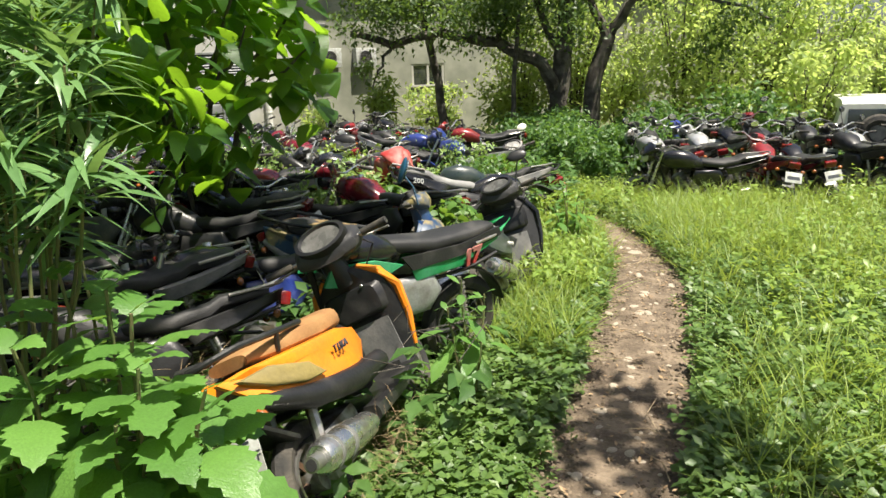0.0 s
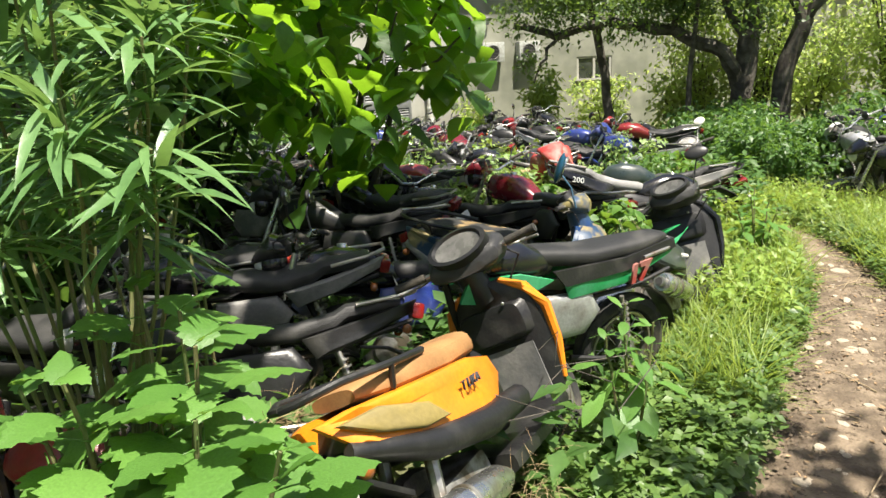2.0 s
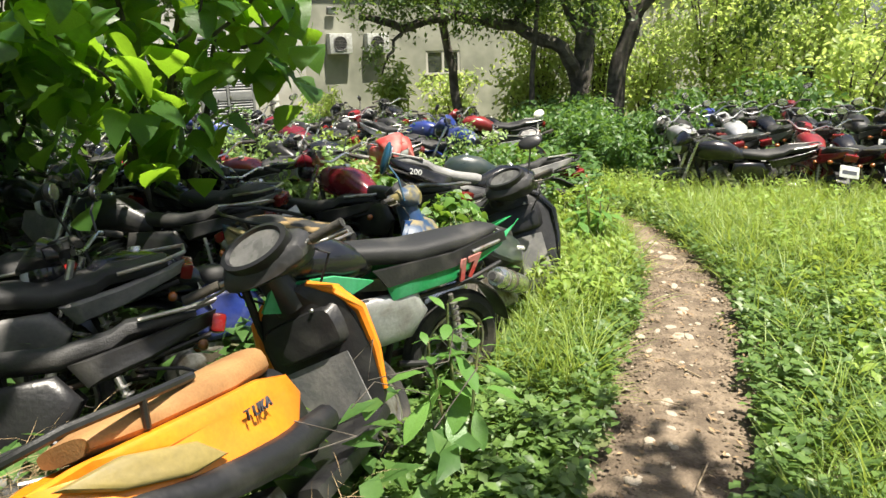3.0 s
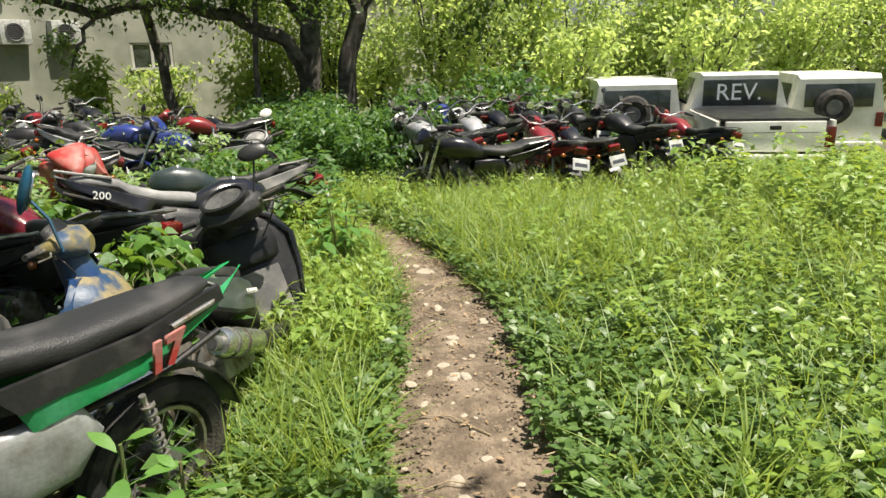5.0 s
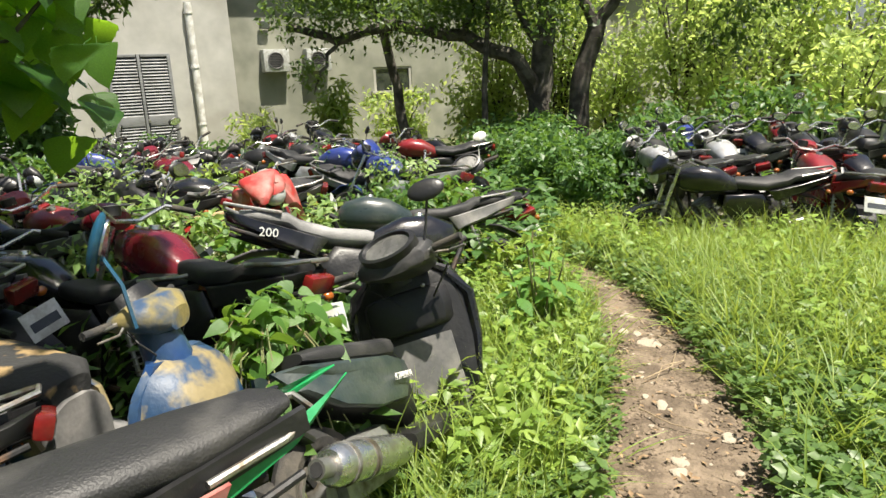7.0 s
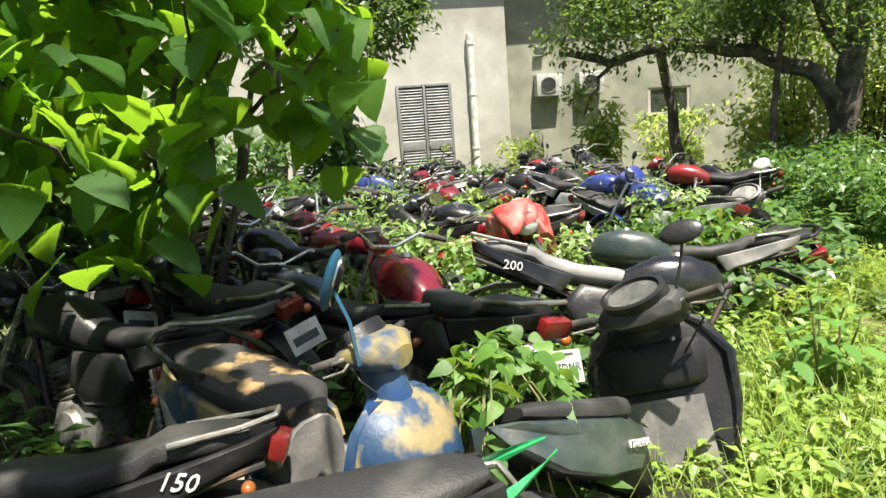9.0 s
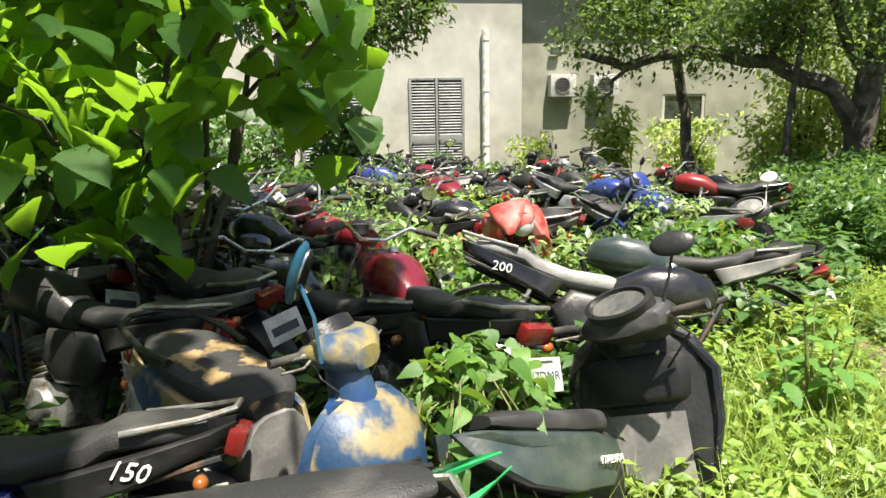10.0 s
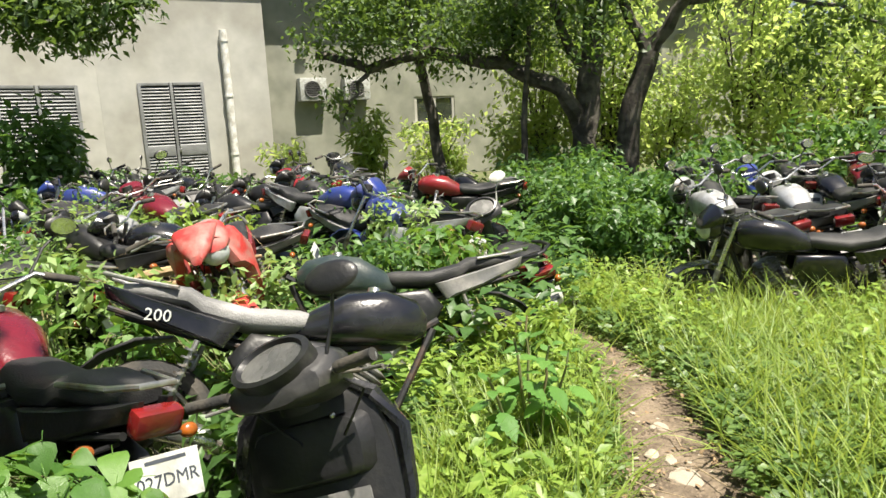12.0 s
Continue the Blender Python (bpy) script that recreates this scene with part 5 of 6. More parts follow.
UNDER = "undergrowth at the yard's edge"
for i, (x, y, r, h, n, s, mt, shp) in enumerate((
        (0.35, 10.6, 0.85, 0.80, 3600, 0.09, L_HEDGE, LEAF6), (0.9, 11.2, 0.9, 0.92, 3400, 0.09, L_HEDGE, LEAF6), (0.2, 11.8, 1.0, 0.92, 3000, 0.09, L_HEDGE, LEAF6),
        (-0.6, 12.6, 1.0, 0.85, 2400, 0.10, L_HEDGE, LEAF6), (0.6, 9.9, 0.5, 0.65, 1800, 0.08, L_HEDGE, LEAF6), (1.9, 13.6, 1.0, 1.0, 1500, 0.13, L_HEDGE, LEAF6),
        (3.4, 14.0, 1.1, 1.3, 1500, 0.14, L_HEDGE, LEAF6), (-0.7, 14.5, 1.0, 0.95, 1500, 0.14, L_HEDGE, LEAF6), (1.4, 14.9, 1.0, 1.05, 1500, 0.14, L_HEDGE, LEAF6),
        (-5.4, 17.6, 0.65, 1.75, 1100, 0.22, L_WEED, LEAF_LONG), (-6.7, 16.4, 0.6, 1.1, 700, 0.2, L_FAR_LIT, LEAF_LONG), (-7.6, 11.2, 0.75, 2.3, 2200, 0.16, L_HEDGE, LEAF6),
        (-6.7, 9.7, 0.9, 0.9, 1400, 0.14, L_HEDGE, LEAF6), (-8.6, 9.9, 1.2, 1.6, 2000, 0.15, L_HEDGE, LEAF6), (-8.0, 13.7, 1.0, 0.9, 1200, 0.14, L_HEDGE, LEAF6),
        (-5.2, 11.9, 0.8, 0.8, 800, 0.13, L_HEDGE, LEAF6), (4.6, 14.9, 1.0, 2.0, 1500, 0.16, L_FAR_LIT, LEAF6), (7.2, 14.2, 1.0, 2.4, 1500, 0.16, L_FAR_LIT, LEAF6),
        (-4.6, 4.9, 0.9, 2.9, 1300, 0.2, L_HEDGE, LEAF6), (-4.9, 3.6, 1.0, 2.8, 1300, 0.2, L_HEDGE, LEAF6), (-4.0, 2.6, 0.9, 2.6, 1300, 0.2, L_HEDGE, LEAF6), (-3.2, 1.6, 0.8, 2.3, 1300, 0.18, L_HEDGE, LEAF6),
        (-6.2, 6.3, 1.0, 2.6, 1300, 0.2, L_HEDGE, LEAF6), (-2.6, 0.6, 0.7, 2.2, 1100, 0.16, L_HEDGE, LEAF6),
        (-4.0, 18.6, 1.0, 1.5, 1100, 0.16, L_FAR_LIT, LEAF6), (-2.0, 18.0, 1.0, 1.6, 1100, 0.16, L_FAR_LIT, LEAF6))):
    shrub("leafy green bush in the undergrowth", (x, y), r, h, n, s, mt, shp, 20 + i, UNDER)
# tall bright growth and trees that close the view, brightness painted into the leaf
rr = random.Random(31)
for i in range(17):
    x = -1.0 + i * 1.15 + rr.uniform(-0.5, 0.5)
    y = 18.2 + rr.uniform(-0.8, 1.8) - 0.18 * max(0, x - 5)
    shrub("tall bright thicket with thin stems", (x, y), rr.uniform(1.1, 1.6), rr.uniform(2.2, 4.4), 3000, 0.15, L_FAR_LIT, LEAF6, 60 + i, "thicket behind the yard", 9, "thicket")
for i in range(16):
    a = radians(-72 + i * 12.4)
    d = 27 + rr.uniform(-2, 4)
    x, y = d * math.sin(a), 2 + d * math.cos(a)
    h = rr.uniform(8, 12)
    cs = [(x + rr.uniform(-2.4, 2.4), y + rr.uniform(-1.5, 1.5), rr.uniform(2.2, h)) for _ in range(11)]
    tree("tall sunlit tree of the wood beyond", [(x, y, 0), (x + 0.2, y, h * 0.5), (x, y, h * 0.85)], 0.26, 0.08, [], cs, [1.7] * 11, 2100, 0.40, L_FAR_LIT if i % 4 else L_HEDGE, seed=100 + i, group="wood beyond the yard")
for i in range(8):
    a = radians(115 + i * 19)
    x, y, h = 13 * math.sin(a), 2 + 12 * math.cos(a), rr.uniform(6, 8)
    cs = [(x + rr.uniform(-2, 2), y + rr.uniform(-1.5, 1.5), rr.uniform(0.8, h)) for _ in range(10)]
    tree("leafy tree behind the footpath", [(x, y, 0), (x, y, h * 0.8)], 0.2, 0.06, [], cs, [1.5] * 10, 1200, 0.4, L_HEDGE, seed=140 + i, group="wood beyond the yard")


# ---- broad-leaved shrub that overhangs the wrecks ----
def heart(n=9, seed=1):
    """Half-outline of a broad, toothed heart-shaped leaf of unit length."""
    out = [(-0.07, 0.10), (-0.06, 0.24)]
    for i in range(n):
        t = i / (n - 1)
        out.append((0.02 + 0.9 * t, 0.46 * (1 - t ** 1.7) ** 0.8 * (1 + 0.06 * (i % 2)) + 0.015))
    out.append((1.0, 0.003))
    return out


SHRUB_LEAF = [outline_leaf("leaf", heart(), L_SHRUB, d, f) for d, f in ((0.22, 0.06), (0.4, 0.12), (0.1, 0.10))]


def build_overhang():
    rr = random.Random(77)
    foot = Vector((-3.1, 5.0, 0))
    s = thing("broadleaf_tree", Matrix.Translation(foot), "young tree with broad drooping heart-shaped leaves", "tree")
    ends = []
    for i, (tx, ty, tz) in enumerate(((-1.95, 5.35, 2.1), (-2.2, 4.6, 2.2), (-2.0, 5.7, 2.7), (-2.9, 3.9, 2.0), (-2.6, 5.6, 2.9), (-3.4, 4.2, 2.4), (-2.3, 5.0, 2.9), (-3.0, 4.6, 3.1), (-3.6, 5.4, 2.9), (-2.45, 3.75, 1.7), (-2.35, 4.4, 1.55))):
        b = branch([foot * 0 + Vector((rr.uniform(-0.15, 0.15), rr.uniform(-0.15, 0.15), 0)), (Vector((tx, ty, tz)) - foot) * 0.45 + Vector((0, 0, 0.7)), Vector((tx, ty, tz)) - foot], 0.028, 0.007, 6, None, 0.05, i)
        part("limb", b, M_BARK, s)
        ends.append((Vector((rr.uniform(-0.1, 0.1), 0, 0.9)), (Vector((tx, ty, tz)) - foot) * 0.45 + Vector((0, 0, 0.7)), Vector((tx, ty, tz)) - foot))
    n = 0
    while n < 300:
        a, m, e = ends[rr.randrange(len(ends))]
        t = rr.uniform(0.15, 1.0) ** 0.75
        p = m.lerp(e, t) + Vector([rr.gauss(0, 0.17) for _ in range(3)])
        p.z += rr.uniform(-0.45, 0.12)
        w = p + foot
        if w.x > -1.78 + 0.35 * (w.y - 5.5) * (w.y < 5.5) or w.z < 0.95 - 0.25 * (w.x < -2.3) or (w.y < 4.2 and w.x > -2.2):
            continue
        size = rr.uniform(0.17, 0.31)
        q = pose(p.x, p.y, p.z, rr.gauss(0, 22), rr.uniform(15, 62), rr.uniform(-180, 180))
        shared("leaf", SHRUB_LEAF[n % 3], s, q @ Matrix.Diagonal((size, size, size, 1)))
        n += 1
    at, rot, sz = clusters([(e + Vector((-0.5, 0.2, 0.35))) for a, m, e in ends] + [Vector((0, 0, 3.3)), Vector((0.5, 0.3, 3.6)), Vector((-0.8, 0.2, 3.0)), Vector((-1.0, -0.6, 2.2))],
                           [0.5] * len(ends) + [0.8] * 4, 700, 0.24)
    v, f = scatter(LEAF_WIDE, at, rot, sz)
    tagged(mesh_from("crown", v, f, L_SHRUB, s), kind="stuff")


build_overhang()
tree("shade tree beside the path with an open crown", [(-3.9, 0.9, 0), (-3.8, 1.0, 2.2), (-3.2, 1.4, 4.2)], 0.18, 0.10,
     [([(-3.2, 1.4, 4.0), (-1.8, 2.2, 4.9), (-0.3, 2.8, 5.3)], 0.07, 0.03), ([(-3.2, 1.4, 4.0), (-2.2, 2.6, 4.9), (-0.8, 4.0, 5.4)], 0.07, 0.03)],
     spread(-4.2, 0.4, 1.9, 4.6, 4.5, 5.6, 13, 13), [0.62] * 13, 1150, 0.26, L_TREE, LEAF_WIDE, seed=33)

tree("shade tree behind the start of the path", [(4.6, -2.0, 0), (4.5, -1.8, 2.4), (4.0, -1.3, 4.4)], 0.20, 0.10,
     [([(4.0, -1.3, 4.3), (3.2, -0.2, 5.2), (2.6, 1.6, 5.6)], 0.08, 0.03), ([(4.0, -1.3, 4.3), (3.0, -1.2, 5.0), (1.6, -0.8, 5.4)], 0.07, 0.03)],
     spread(2.3, 3.3, -1.2, 2.6, 4.9, 5.9, 11, 17), [0.45] * 11, 230, 0.2, L_TREE, LEAF_WIDE, seed=35)


def rosette_plant(label, foot, tops, leaf_len, n, material, name="shrub"):
    """Narrow leaves that radiate from the tips of thin stems."""
    f0 = Vector(foot)
    p = thing(name, Matrix.Translation(f0), label, "plant")
    V, F = [], []
    k = 0
    shape = leaf_shape(1.0, 0.13, 5, 0.45, 0.3, 0.45)
    for i, t in enumerate(tops):
        t = Vector(t) - f0
        part("stem", branch([(0, 0, -0.05), t * 0.5 + Vector((0.02, 0, 0.05)), t], 0.010, 0.004, 6, None, 0.02, i), M_STEM, p)
        at = np.array(t)[None] + rng.normal(0, 0.012, (n, 3)) + np.c_[np.zeros(n), np.zeros(n), -rng.random(n) * 0.14]
        rot = turns(rng.uniform(0, 6.28, n), rng.uniform(-0.35, 1.1, n), rng.normal(0, 0.2, n))
        v, f = scatter(shape, at, rot, leaf_len * rng.uniform(0.7, 1.15, n))
        V.append(v)
        F.append(f + k)
        k += len(v)
    mesh_from("foliage", np.vstack(V), np.vstack(F), material, p)
    return p


rosette_plant("narrow-leaved green shrub like oleander", (-1.45, 1.25, 0), [(-0.86, 1.10, 1.60), (-1.0, 1.0, 1.72), (-1.2, 1.15, 1.66), (-1.05, 1.3, 1.95), (-1.35, 1.05, 1.85), (-1.5, 1.4, 1.75), (-1.3, 1.5, 2.05),
              (-1.6, 1.2, 1.6), (-1.75, 1.5, 1.95), (-1.15, 1.25, 1.45), (-1.0, 1.5, 2.2), (-1.55, 1.7, 2.2), (-1.4, 1.2, 2.15), (-0.95, 1.2, 1.85), (-1.25, 0.95, 1.5), (-1.1, 1.1, 2.05), (-1.6, 1.0, 2.0), (-1.45, 0.9, 1.65)], 0.23, 44, L_OLE)


def toothed(n=13):
    out = [(0.0, 0.02)]
    for i in range(n):
        t = (i + 0.5) / n
        w = 0.34 * math.sin(math.pi * t ** 0.75) ** 0.9
        out.append((t, w * (1.12 if i % 2 else 0.86)))
    out.append((1.0, 0.003))
    return out


FORE_LEAF = [outline_leaf("leaf", toothed(), L_FORE, d, f) for d, f in ((0.25, 0.25), (0.45, 0.4), (0.12, 0.15))]


def stalk_plant(label, foot, tops, size, per, seed, meshes=FORE_LEAF, spread_z=0.55):
    """Upright stalks with broad leaves set round them, smaller towards the tip."""
    rr = random.Random(seed)
    f0 = Vector(foot)
    p = thing("broadleaf_plant", Matrix.Translation(f0), label, "plant")
    for i, t in enumerate(tops):
        t = Vector(t) - f0
        part("stalk", branch([(0, 0, -0.05), (t.x * 0.6, t.y * 0.6, t.z * 0.5), t], 0.010, 0.005, 6, None, 0.012, seed + i), M_STEM, p)
        for k in range(per):
            u = k / per
            q = t - Vector((t.x * 0.3 * u, t.y * 0.3 * u, spread_z * u * t.z))
            sz = size * (0.40 + 0.75 * min(1, u * 1.8)) * rr.uniform(0.85, 1.15)
            yaw = k * 137.5 + rr.uniform(-15, 15)
            pit = -35 + 60 * min(1, u * 1.6) + rr.uniform(-12, 12)
            m = pose(q.x, q.y, q.z, 0, 0, yaw) @ pose(0, 0, 0, rr.uniform(-15, 15), pit, 0) @ pose(0.25 * sz, 0, 0)
            shared("leaf", meshes[(k + i) % len(meshes)], p, m @ Matrix.Diagonal((sz, sz, sz, 1)))
    return p


stalk_plant("tall weed with broad toothed light green leaves", (-0.85, 1.0, 0), [(-0.68, 0.98, 1.20), (-0.95, 0.85, 1.14), (-0.55, 1.02, 0.88), (-1.05, 1.15, 1.25), (-1.2, 0.9, 1.05), (-0.70, 0.88, 0.92), (-0.85, 1.1, 1.22), (-0.62, 0.9, 1.08), (-0.50, 1.0, 0.98)], 0.265, 16, 3)
stalk_plant("weed with pale green leaves among wrecks", (-1.35, 1.6, 0), [(-1.25, 1.55, 1.1), (-1.5, 1.75, 1.2), (-1.6, 1.5, 1.15)], 0.16, 12, 9)
stalk_plant("small weed with smooth oval leaves by the path", (-0.12, 2.78, 0), [(-0.16, 2.80, 0.75), (-0.05, 2.85, 0.66), (-0.22, 2.72, 0.62)], 0.16, 11, 5,
            [outline_leaf("leaf", [(0, 0.02), (0.2, 0.12), (0.45, 0.2), (0.65, 0.2), (0.85, 0.11), (1.0, 0.004)], L_FORE, 0.3, 0.3)])
stalk_plant("clump of weeds with fresh broad leaves", (0.25, 6.2, 0), [(0.18, 6.15, 0.62), (0.32, 6.2, 0.58), (0.2, 6.35, 0.66), (0.38, 6.35, 0.5), (0.1, 6.0, 0.5)], 0.115, 10, 6)


# ---- vines over the wrecks ----
VINE_LEAF = [outline_leaf("leaf", [(-0.05, 0.12), (0.05, 0.32), (0.25, 0.36), (0.5, 0.27), (0.75, 0.13), (1.0, 0.004)], L_VINE, d, 0.3) for d in (0.2, 0.4)]


def vine(label, mid, r, n, size, seed):
    """Trailing stems with leaves over a rounded heap."""
    rr = random.Random(seed)
    v = thing("vine", Matrix.Translation((mid[0], mid[1], 0)), label, "vine")
    bm = bmesh.new()
    k = 0
    while k < n:
        a = rr.uniform(0, 6.28)
        pts = []
        for i in range(6):
            q = i / 5
            x, y = r[0] * q * math.cos(a + 0.4 * q), r[1] * q * math.sin(a + 0.4 * q)
            z = mid[2] * math.sqrt(max(0, 1 - 0.85 * q * q)) + rr.uniform(-0.05, 0.08)
            pts.append(Vector((x, y, z)))
        part("stem", tube([(0, 0, 0)] + pts, 0.0035, 4), M_STEM, v)
        for i in range(7):
            q = rr.uniform(0, 4.99)
            p = pts[int(q)].lerp(pts[int(q) + 1], q % 1)
            sz = size * rr.uniform(0.6, 1.3)
            m = pose(p.x + rr.uniform(-.05, .05), p.y + rr.uniform(-.05, .05), p.z + rr.uniform(0, 0.07), rr.gauss(0, 22), rr.uniform(-5, 55), rr.uniform(-180, 180))
            shared("leaf", VINE_LEAF[k % 2], v, m @ Matrix.Diagonal((sz, sz, sz, 1)))
            k += 1
    return v


vine("leafy green vine climbing over scooters", (-0.56, 4.46, 0.76), (0.30, 0.42), 340, 0.085, 1)
vine("pale green vine heaped on the wrecks", (-2.15, 6.1, 0.80), (0.55, 0.6), 230, 0.085, 2)
vine("vine spreading over piled motorcycles", (-2.7, 7.7, 0.70), (0.7, 0.5), 140, 0.09, 3)
vine("leafy vine between the red wreck and the others", (-1.5, 5.95, 0.62), (0.45, 0.35), 120, 0.085, 5)
vine("weedy vine over fallen motorcycles", (-3.4, 8.3, 0.7), (0.8, 0.5), 130, 0.10, 6)
vine("green vine mound beside the wrecks", (-0.75, 8.1, 0.65), (0.6, 0.6), 240, 0.09, 4)


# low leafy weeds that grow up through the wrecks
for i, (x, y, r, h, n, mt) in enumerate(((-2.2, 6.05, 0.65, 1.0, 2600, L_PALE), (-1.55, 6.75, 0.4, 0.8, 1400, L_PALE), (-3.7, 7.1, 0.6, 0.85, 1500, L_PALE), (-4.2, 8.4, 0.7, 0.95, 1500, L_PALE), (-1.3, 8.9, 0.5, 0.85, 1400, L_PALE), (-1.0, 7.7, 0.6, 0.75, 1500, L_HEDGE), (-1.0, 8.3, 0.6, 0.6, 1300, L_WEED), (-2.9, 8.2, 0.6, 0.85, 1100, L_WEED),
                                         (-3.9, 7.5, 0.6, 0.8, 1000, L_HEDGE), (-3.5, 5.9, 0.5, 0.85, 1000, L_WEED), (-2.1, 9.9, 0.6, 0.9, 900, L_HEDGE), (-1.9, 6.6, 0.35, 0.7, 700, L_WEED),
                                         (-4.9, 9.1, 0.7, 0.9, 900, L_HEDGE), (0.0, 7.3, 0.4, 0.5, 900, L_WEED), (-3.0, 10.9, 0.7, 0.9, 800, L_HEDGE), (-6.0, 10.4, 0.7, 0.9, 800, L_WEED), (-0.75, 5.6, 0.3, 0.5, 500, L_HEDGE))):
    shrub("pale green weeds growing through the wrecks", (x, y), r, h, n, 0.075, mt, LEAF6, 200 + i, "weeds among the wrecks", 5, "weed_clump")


# ---- low plants, grass and litter ----
def sprig(n, h, leaf, seed, up=0.5):
    """A small herb: leaves set round a short stem, as one template."""
    r = np.random.default_rng(seed)
    u = np.linspace(0.25, 1, n)
    at = np.c_[r.normal(0, 0.05 * h, n), r.normal(0, 0.05 * h, n), u * h]
    rot = turns(np.arange(n) * 2.4 + r.uniform(-0.4, 0.4, n), r.uniform(-0.2, up, n), r.normal(0, 0.25, n))
    return scatter(leaf, at, rot, leaf_scale(n, r))


def leaf_scale(n, r):
    return r.uniform(0.75, 1.2, n)


def field(name, label, category, template_list, material, xy, size, lift=0.0, lean=0.25):
    """Plants on the ground at the given places."""
    V, F, k = [], [], 0
    part_of = rng.integers(0, len(template_list), len(xy))
    for i, tpl in enumerate(template_list):
        q = xy[part_of == i]
        n = len(q)
        at = np.c_[q, np.array([gz(a, b) for a, b in q]) + lift]
        v, f = scatter(tpl, at, turns(rng.uniform(0, 6.28, n), rng.normal(0, lean, n), rng.normal(0, lean, n)), size * rng.uniform(0.6, 1.35, n))
        V.append(v)
        F.append(f + k)
        k += len(v)
    return tagged(mesh_from(name, np.vstack(V), np.vstack(F), material), label, category, kind="stuff")


def places(n, x0, x1, y0, y1, gap=0.0, clump=0.0):
    """Random places off the path."""
    q = np.c_[rng.uniform(x0, x1, n), rng.uniform(y0, y1, n)]
    mid = np.array([path_mid(y) for y in q[:, 1]])
    ok = (np.abs(q[:, 0] - mid[:, 0]) > mid[:, 1] + gap + rng.normal(0, 0.05, n)) | (q[:, 1] > 8.3)
    if clump:
        ok &= np.array([noise.noise((a * 0.9, b * 0.9, 3.1)) for a, b in q]) > rng.normal(-0.1, 0.35, n) * clump - 0.2
    return q[ok]


SMALL = leaf_shape(0.045, 0.030, 2, 0.15, 0.2)
MEDIUM = leaf_shape(0.09, 0.045, 2, 0.25, 0.25)
BLADE = leaf_shape(0.32, 0.008, 3, 0.5, 0.4, 0.3)
herbs = [sprig(9, 0.13, SMALL, s) for s in (1, 2, 3)]
weeds = [sprig(10, 0.34, MEDIUM, s, 0.7) for s in (4, 5, 6)]
tufts = [scatter(BLADE, np.random.default_rng(s).normal(0, 0.02, (9, 3)) * (1, 1, 0), turns(np.arange(9) * 0.72 * s, np.random.default_rng(s).uniform(0.6, 1.45, 9), np.zeros(9)),
                 np.random.default_rng(s).uniform(0.5, 1.1, 9)) for s in (1, 2, 3)]
field("ground_cover", "low creeping herbs with small green leaves", "ground cover", herbs, L_COVER,
      np.vstack([places(9000, -0.6, 1.2, 0.2, 8.3, 0.0), places(8500, 0.9, 3.6, 0.2, 8.0, 0.0), places(2500, -3, 0.6, -1.5, 3, 0.05), places(5500, -5, 7, -5, 0.6, 0.0, 0.7), places(2500, 3.3, 8.5, 0, 8, 0, 0.7)]), 1.0)
field("grass", "long bright green grass beside the path", "grass", tufts, L_GRASS,
      np.vstack([places(5200, 1.1, 5.5, 0.5, 9.0, 0.12, 0.8), places(2600, -0.1, 3.0, 5.6, 9.2, 0.03), places(1500, -0.2, 0.7, 3.5, 7.6, 0.08), places(2500, 3, 9, 3.0, 11.0, 0), places(2200, 1.0, 10, -4, 3.5, 0.1, 0.8), places(900, -6, 0.4, -5, 1.0, 0.1, 0.8), places(1200, 6, 13, 2, 12, 0, 0.8)]), 1.0)
# weeds on the open side; the sun is put into the brighter leaf colour
field("weeds", "bright green leafy weeds in the sun", "weeds", weeds, L_WEED,
      np.vstack([places(3000, 1.6, 6.5, 1.5, 9.0, 0.2, 1.0), places(1200, 4.0, 9.0, 6.5, 10.5, 0.2), places(420, -0.15, 0.5, 4.6, 7.4, 0.10), places(300, -0.7, 0.3, 6.4, 7.6, 0.1), places(600, -1.2, 1.2, 7.6, 9.6, 0.15)]), 0.72)
# same sprigs in a darker leaf, so the shade is in the colour
field("undergrowth", "leafy weeds between the wrecks, shade in their darker leaf", "weeds", weeds, L_HEDGE,
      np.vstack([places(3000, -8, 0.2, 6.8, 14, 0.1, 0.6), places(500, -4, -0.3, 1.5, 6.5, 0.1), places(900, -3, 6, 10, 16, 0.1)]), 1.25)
tall = [sprig(16, 0.85, leaf_shape(0.17, 0.075, 3, 0.3, 0.25), s, 0.8) for s in (7, 8)]
field("tall_weeds", "tall sunlit weeds with broad yellow-green leaves", "weeds", tall, L_WEED, np.vstack([places(210, 4.2, 8.5, 6.0, 9.2), places(70, 3.2, 7.5, 4.5, 8.0, 0.3)]), 0.58)
field("fallen_leaves", "brown dead leaves scattered on the path", "leaf litter", [leaf_shape(0.034, 0.016, 2, -0.2, 0.4)], M_LITTER,
      np.c_[rng.uniform(0.2, 1.3, 900), rng.uniform(0.8, 8.0, 900)], 1.0, 0.022, 0.25)


PEBBLE = (np.array([(1, 0, 0), (0, 1, 0), (-1, 0, 0), (0, -1, 0), (0.3, 0.2, 0.6), (-0.3, -0.1, 0.6)]), np.array([(0, 1, 4), (1, 2, 5), (1, 5, 4), (2, 3, 5), (3, 0, 4), (3, 4, 5)]))
gy = rng.uniform(0.5, 8.0, 6500)
gx = np.array([path_mid(y)[0] + rng.normal(0, 0.55) * path_mid(y)[1] for y in gy])
field("gravel", "crumbs of earth and fine gravel on the path", "gravel", [PEBBLE], M_DIRT, np.c_[gx, gy], 0.011, 0.008, 0.2)


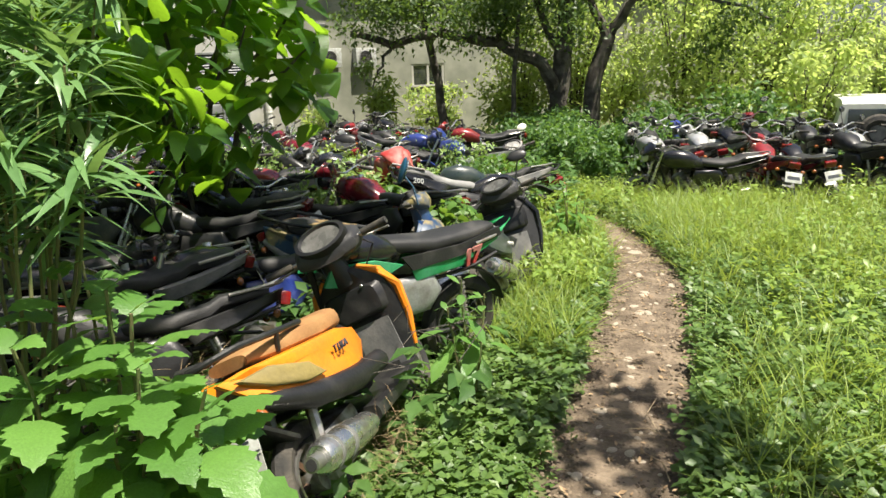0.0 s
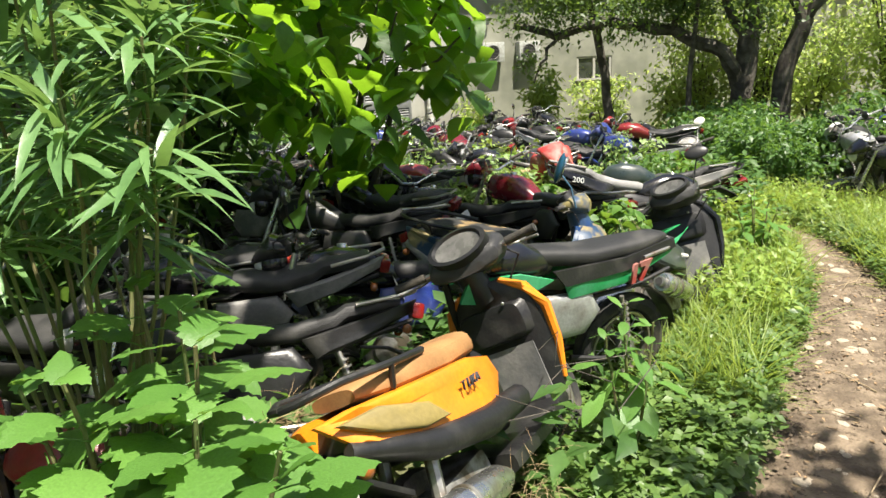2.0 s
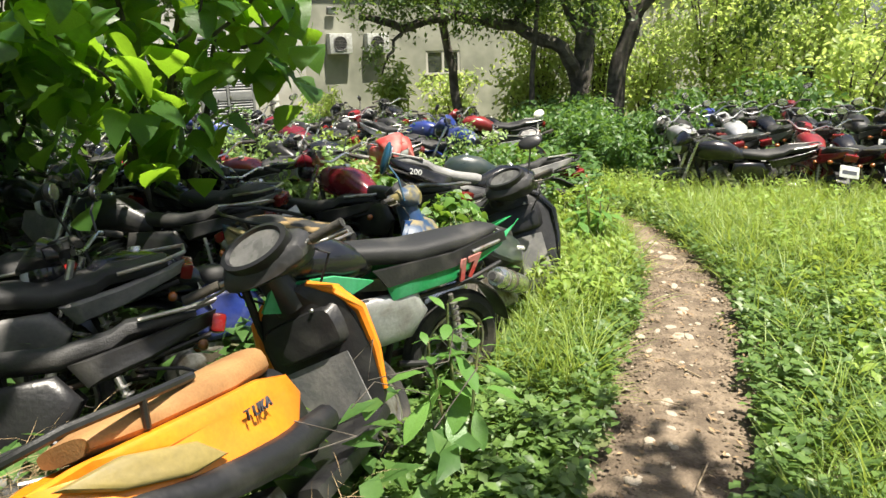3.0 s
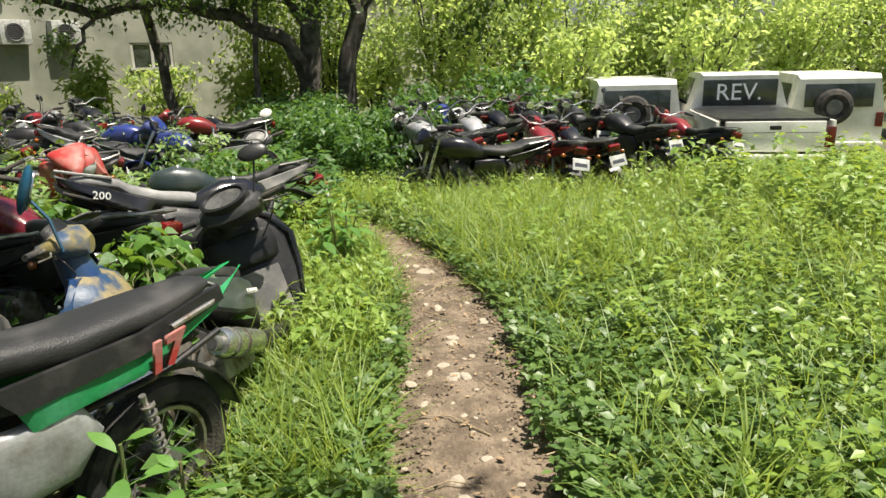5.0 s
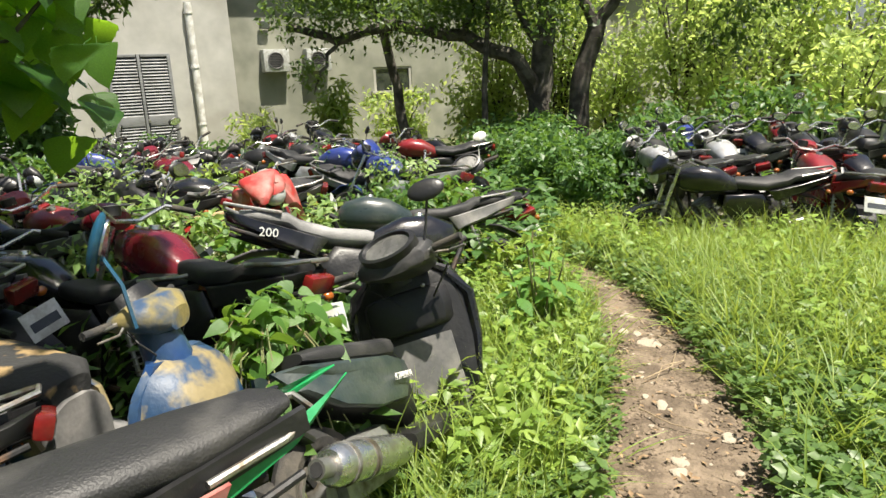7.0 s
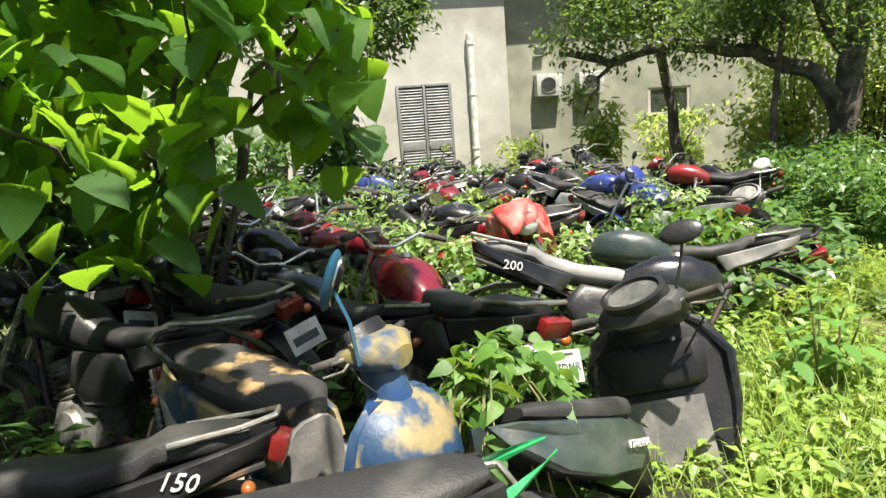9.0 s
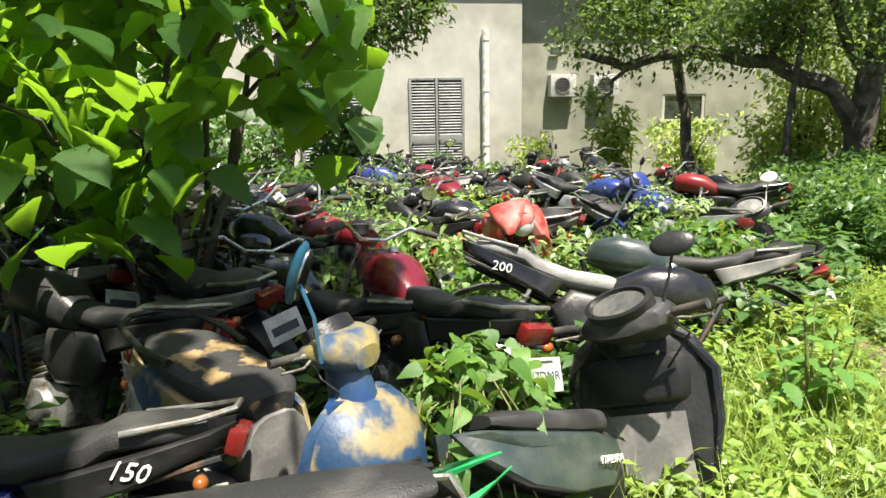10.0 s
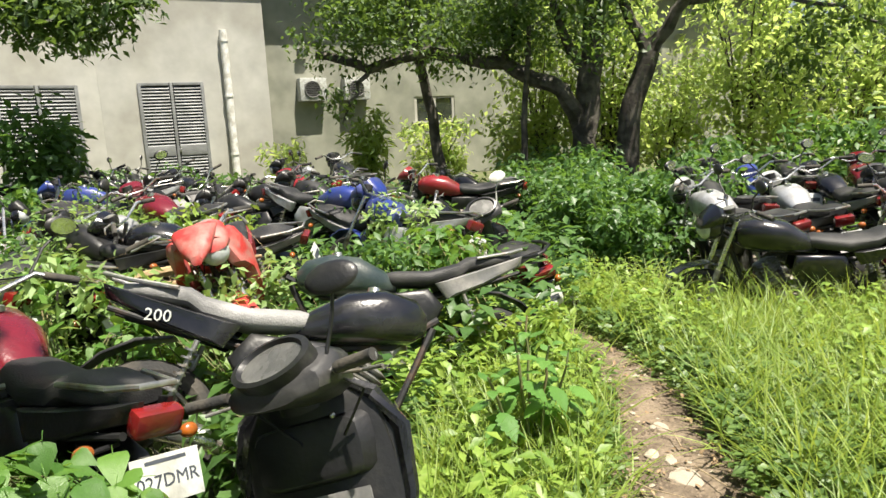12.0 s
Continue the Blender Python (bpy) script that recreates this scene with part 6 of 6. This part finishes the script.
def build_stones():
    r = random.Random(8)
    bm = bmesh.new()
    bmesh.ops.create_icosphere(bm, subdivisions=2, radius=1)
    for v in bm.verts:
        v.co *= 1 + 0.25 * noise.noise(v.co * 1.7)
        v.co.z *= 0.5
    me = bpy.data.meshes.new("stone")
    bm.to_mesh(me)
    bm.free()
    me.materials.append(M_STONE)
    for i in range(170):
        y = r.uniform(0.8, 8.0)
        c, w = path_mid(y)
        x = c + r.gauss(0, 0.45) * w
        s = r.choice((0.008, 0.012, 0.012, 0.018, 0.03))
        o = new("stone", me)
        o.matrix_basis = pose(x, y, gz(x, y) + 0.012, r.uniform(-15, 15), r.uniform(-15, 15), r.uniform(0, 360)) @ Matrix.Diagonal((s * r.uniform(0.8, 1.6), s, s * 0.8, 1))
        tagged(o, "small pale stone trodden into the path", "stone", "stones on the path")
    for x, y, s in ((0.88, 6.30, 0.09), (0.80, 4.58, 0.04), (0.56, 2.9, 0.045), (0.86, 3.7, 0.03)):
        o = new("flat_stone", me)
        o.matrix_basis = pose(x, y, gz(x, y) + 0.010, 0, 0, r.uniform(0, 360)) @ Matrix.Diagonal((s, s * 0.8, 0.022, 1))
        tagged(o, "flat pale stone worn level with the path", "stone", "stones on the path")
    for i in range(26):
        y = r.uniform(1.0, 7.6)
        c, w = path_mid(y)
        a = r.uniform(0, 6.28)
        n = r.uniform(0.08, 0.24)
        p = Vector((c + r.uniform(-1.1, 1.1) * w, y, 0.03))
        tw = part("twig", tube([p, p + Vector((n * math.cos(a), n * math.sin(a), 0.01)), p + Vector((2 * n * math.cos(a + 0.3), 2 * n * math.sin(a + 0.3), 0.0))], [0.004, 0.003, 0.0015], 5), M_TWIG, None)
        tagged(tw, "dry pale twig lying on the ground", "twig", "twigs")


build_stones()


def straw(name, label, at, r, n, length, material, seed):
    """A tangle of dry stalks."""
    q = np.random.default_rng(seed)
    v, f = scatter(leaf_shape(1, 0.012, 3, 0.35, 0.4), np.array(at)[None] + q.normal(0, 1, (n, 3)) * np.array(r), turns(q.uniform(0, 6.28, n), q.normal(0.1, 0.5, n), q.normal(0, 0.5, n)), length * q.uniform(0.5, 1.2, n))
    return tagged(mesh_from(name, v, f, material), label, "dry grass", kind="stuff")


straw("dry_grass", "tangle of dry brown stalks on a wreck", (-1.02, 1.66, 0.52), (0.09, 0.11, 0.07), 520, 0.17, M_STRAW, 3)
straw("dry_grass", "dry stalks hanging below the scooter", (-0.34, 1.95, 0.26), (0.06, 0.22, 0.06), 200, 0.15, M_STRAW, 4)
straw("dry_grass", "pale dry stalks between the wrecks", (-2.2, 7.3, 0.45), (0.4, 0.25, 0.12), 260, 0.35, M_STRAW, 5)


def build_scrap():
    r = random.Random(21)
    for i in range(12):
        x, y = -2.5 + r.uniform(-0.45, 0.5), 6.95 + r.uniform(-0.3, 0.35)
        a, n, z = radians(r.uniform(0, 40)), r.uniform(0.35, 0.6), 0.45 + r.uniform(0, 0.3)
        d = Vector((n * math.cos(a), n * math.sin(a), r.uniform(-0.1, 0.1)))
        o = part("scrap_pipe", tube([Vector((x, y, z)) - d, Vector((x, y, z)), Vector((x, y, z)) + d], r.choice((0.012, 0.02, 0.03)), 8), r.choice((M_STEEL, M_GREY, M_STRAW)), None)
        tagged(o, "bare grey metal tube in a scrap heap", "pipe", "scrap heap")
    for i in range(3):
        p = Vector((-0.55 + r.uniform(-.1, .25), 1.9 + r.uniform(-.2, .7), 0.62))
        pts = [p + Vector((0.12 * k * r.uniform(0.3, 1), 0.1 * k * r.uniform(-0.6, 1), 0.06 * math.sin(k * 1.7))) for k in range(5)]
        tagged(part("dry_vine", tube(pts, 0.0022, 5), M_BARK, None), "thin dry vine stem across the scooter", "vine", "dry vine stems")


build_scrap()
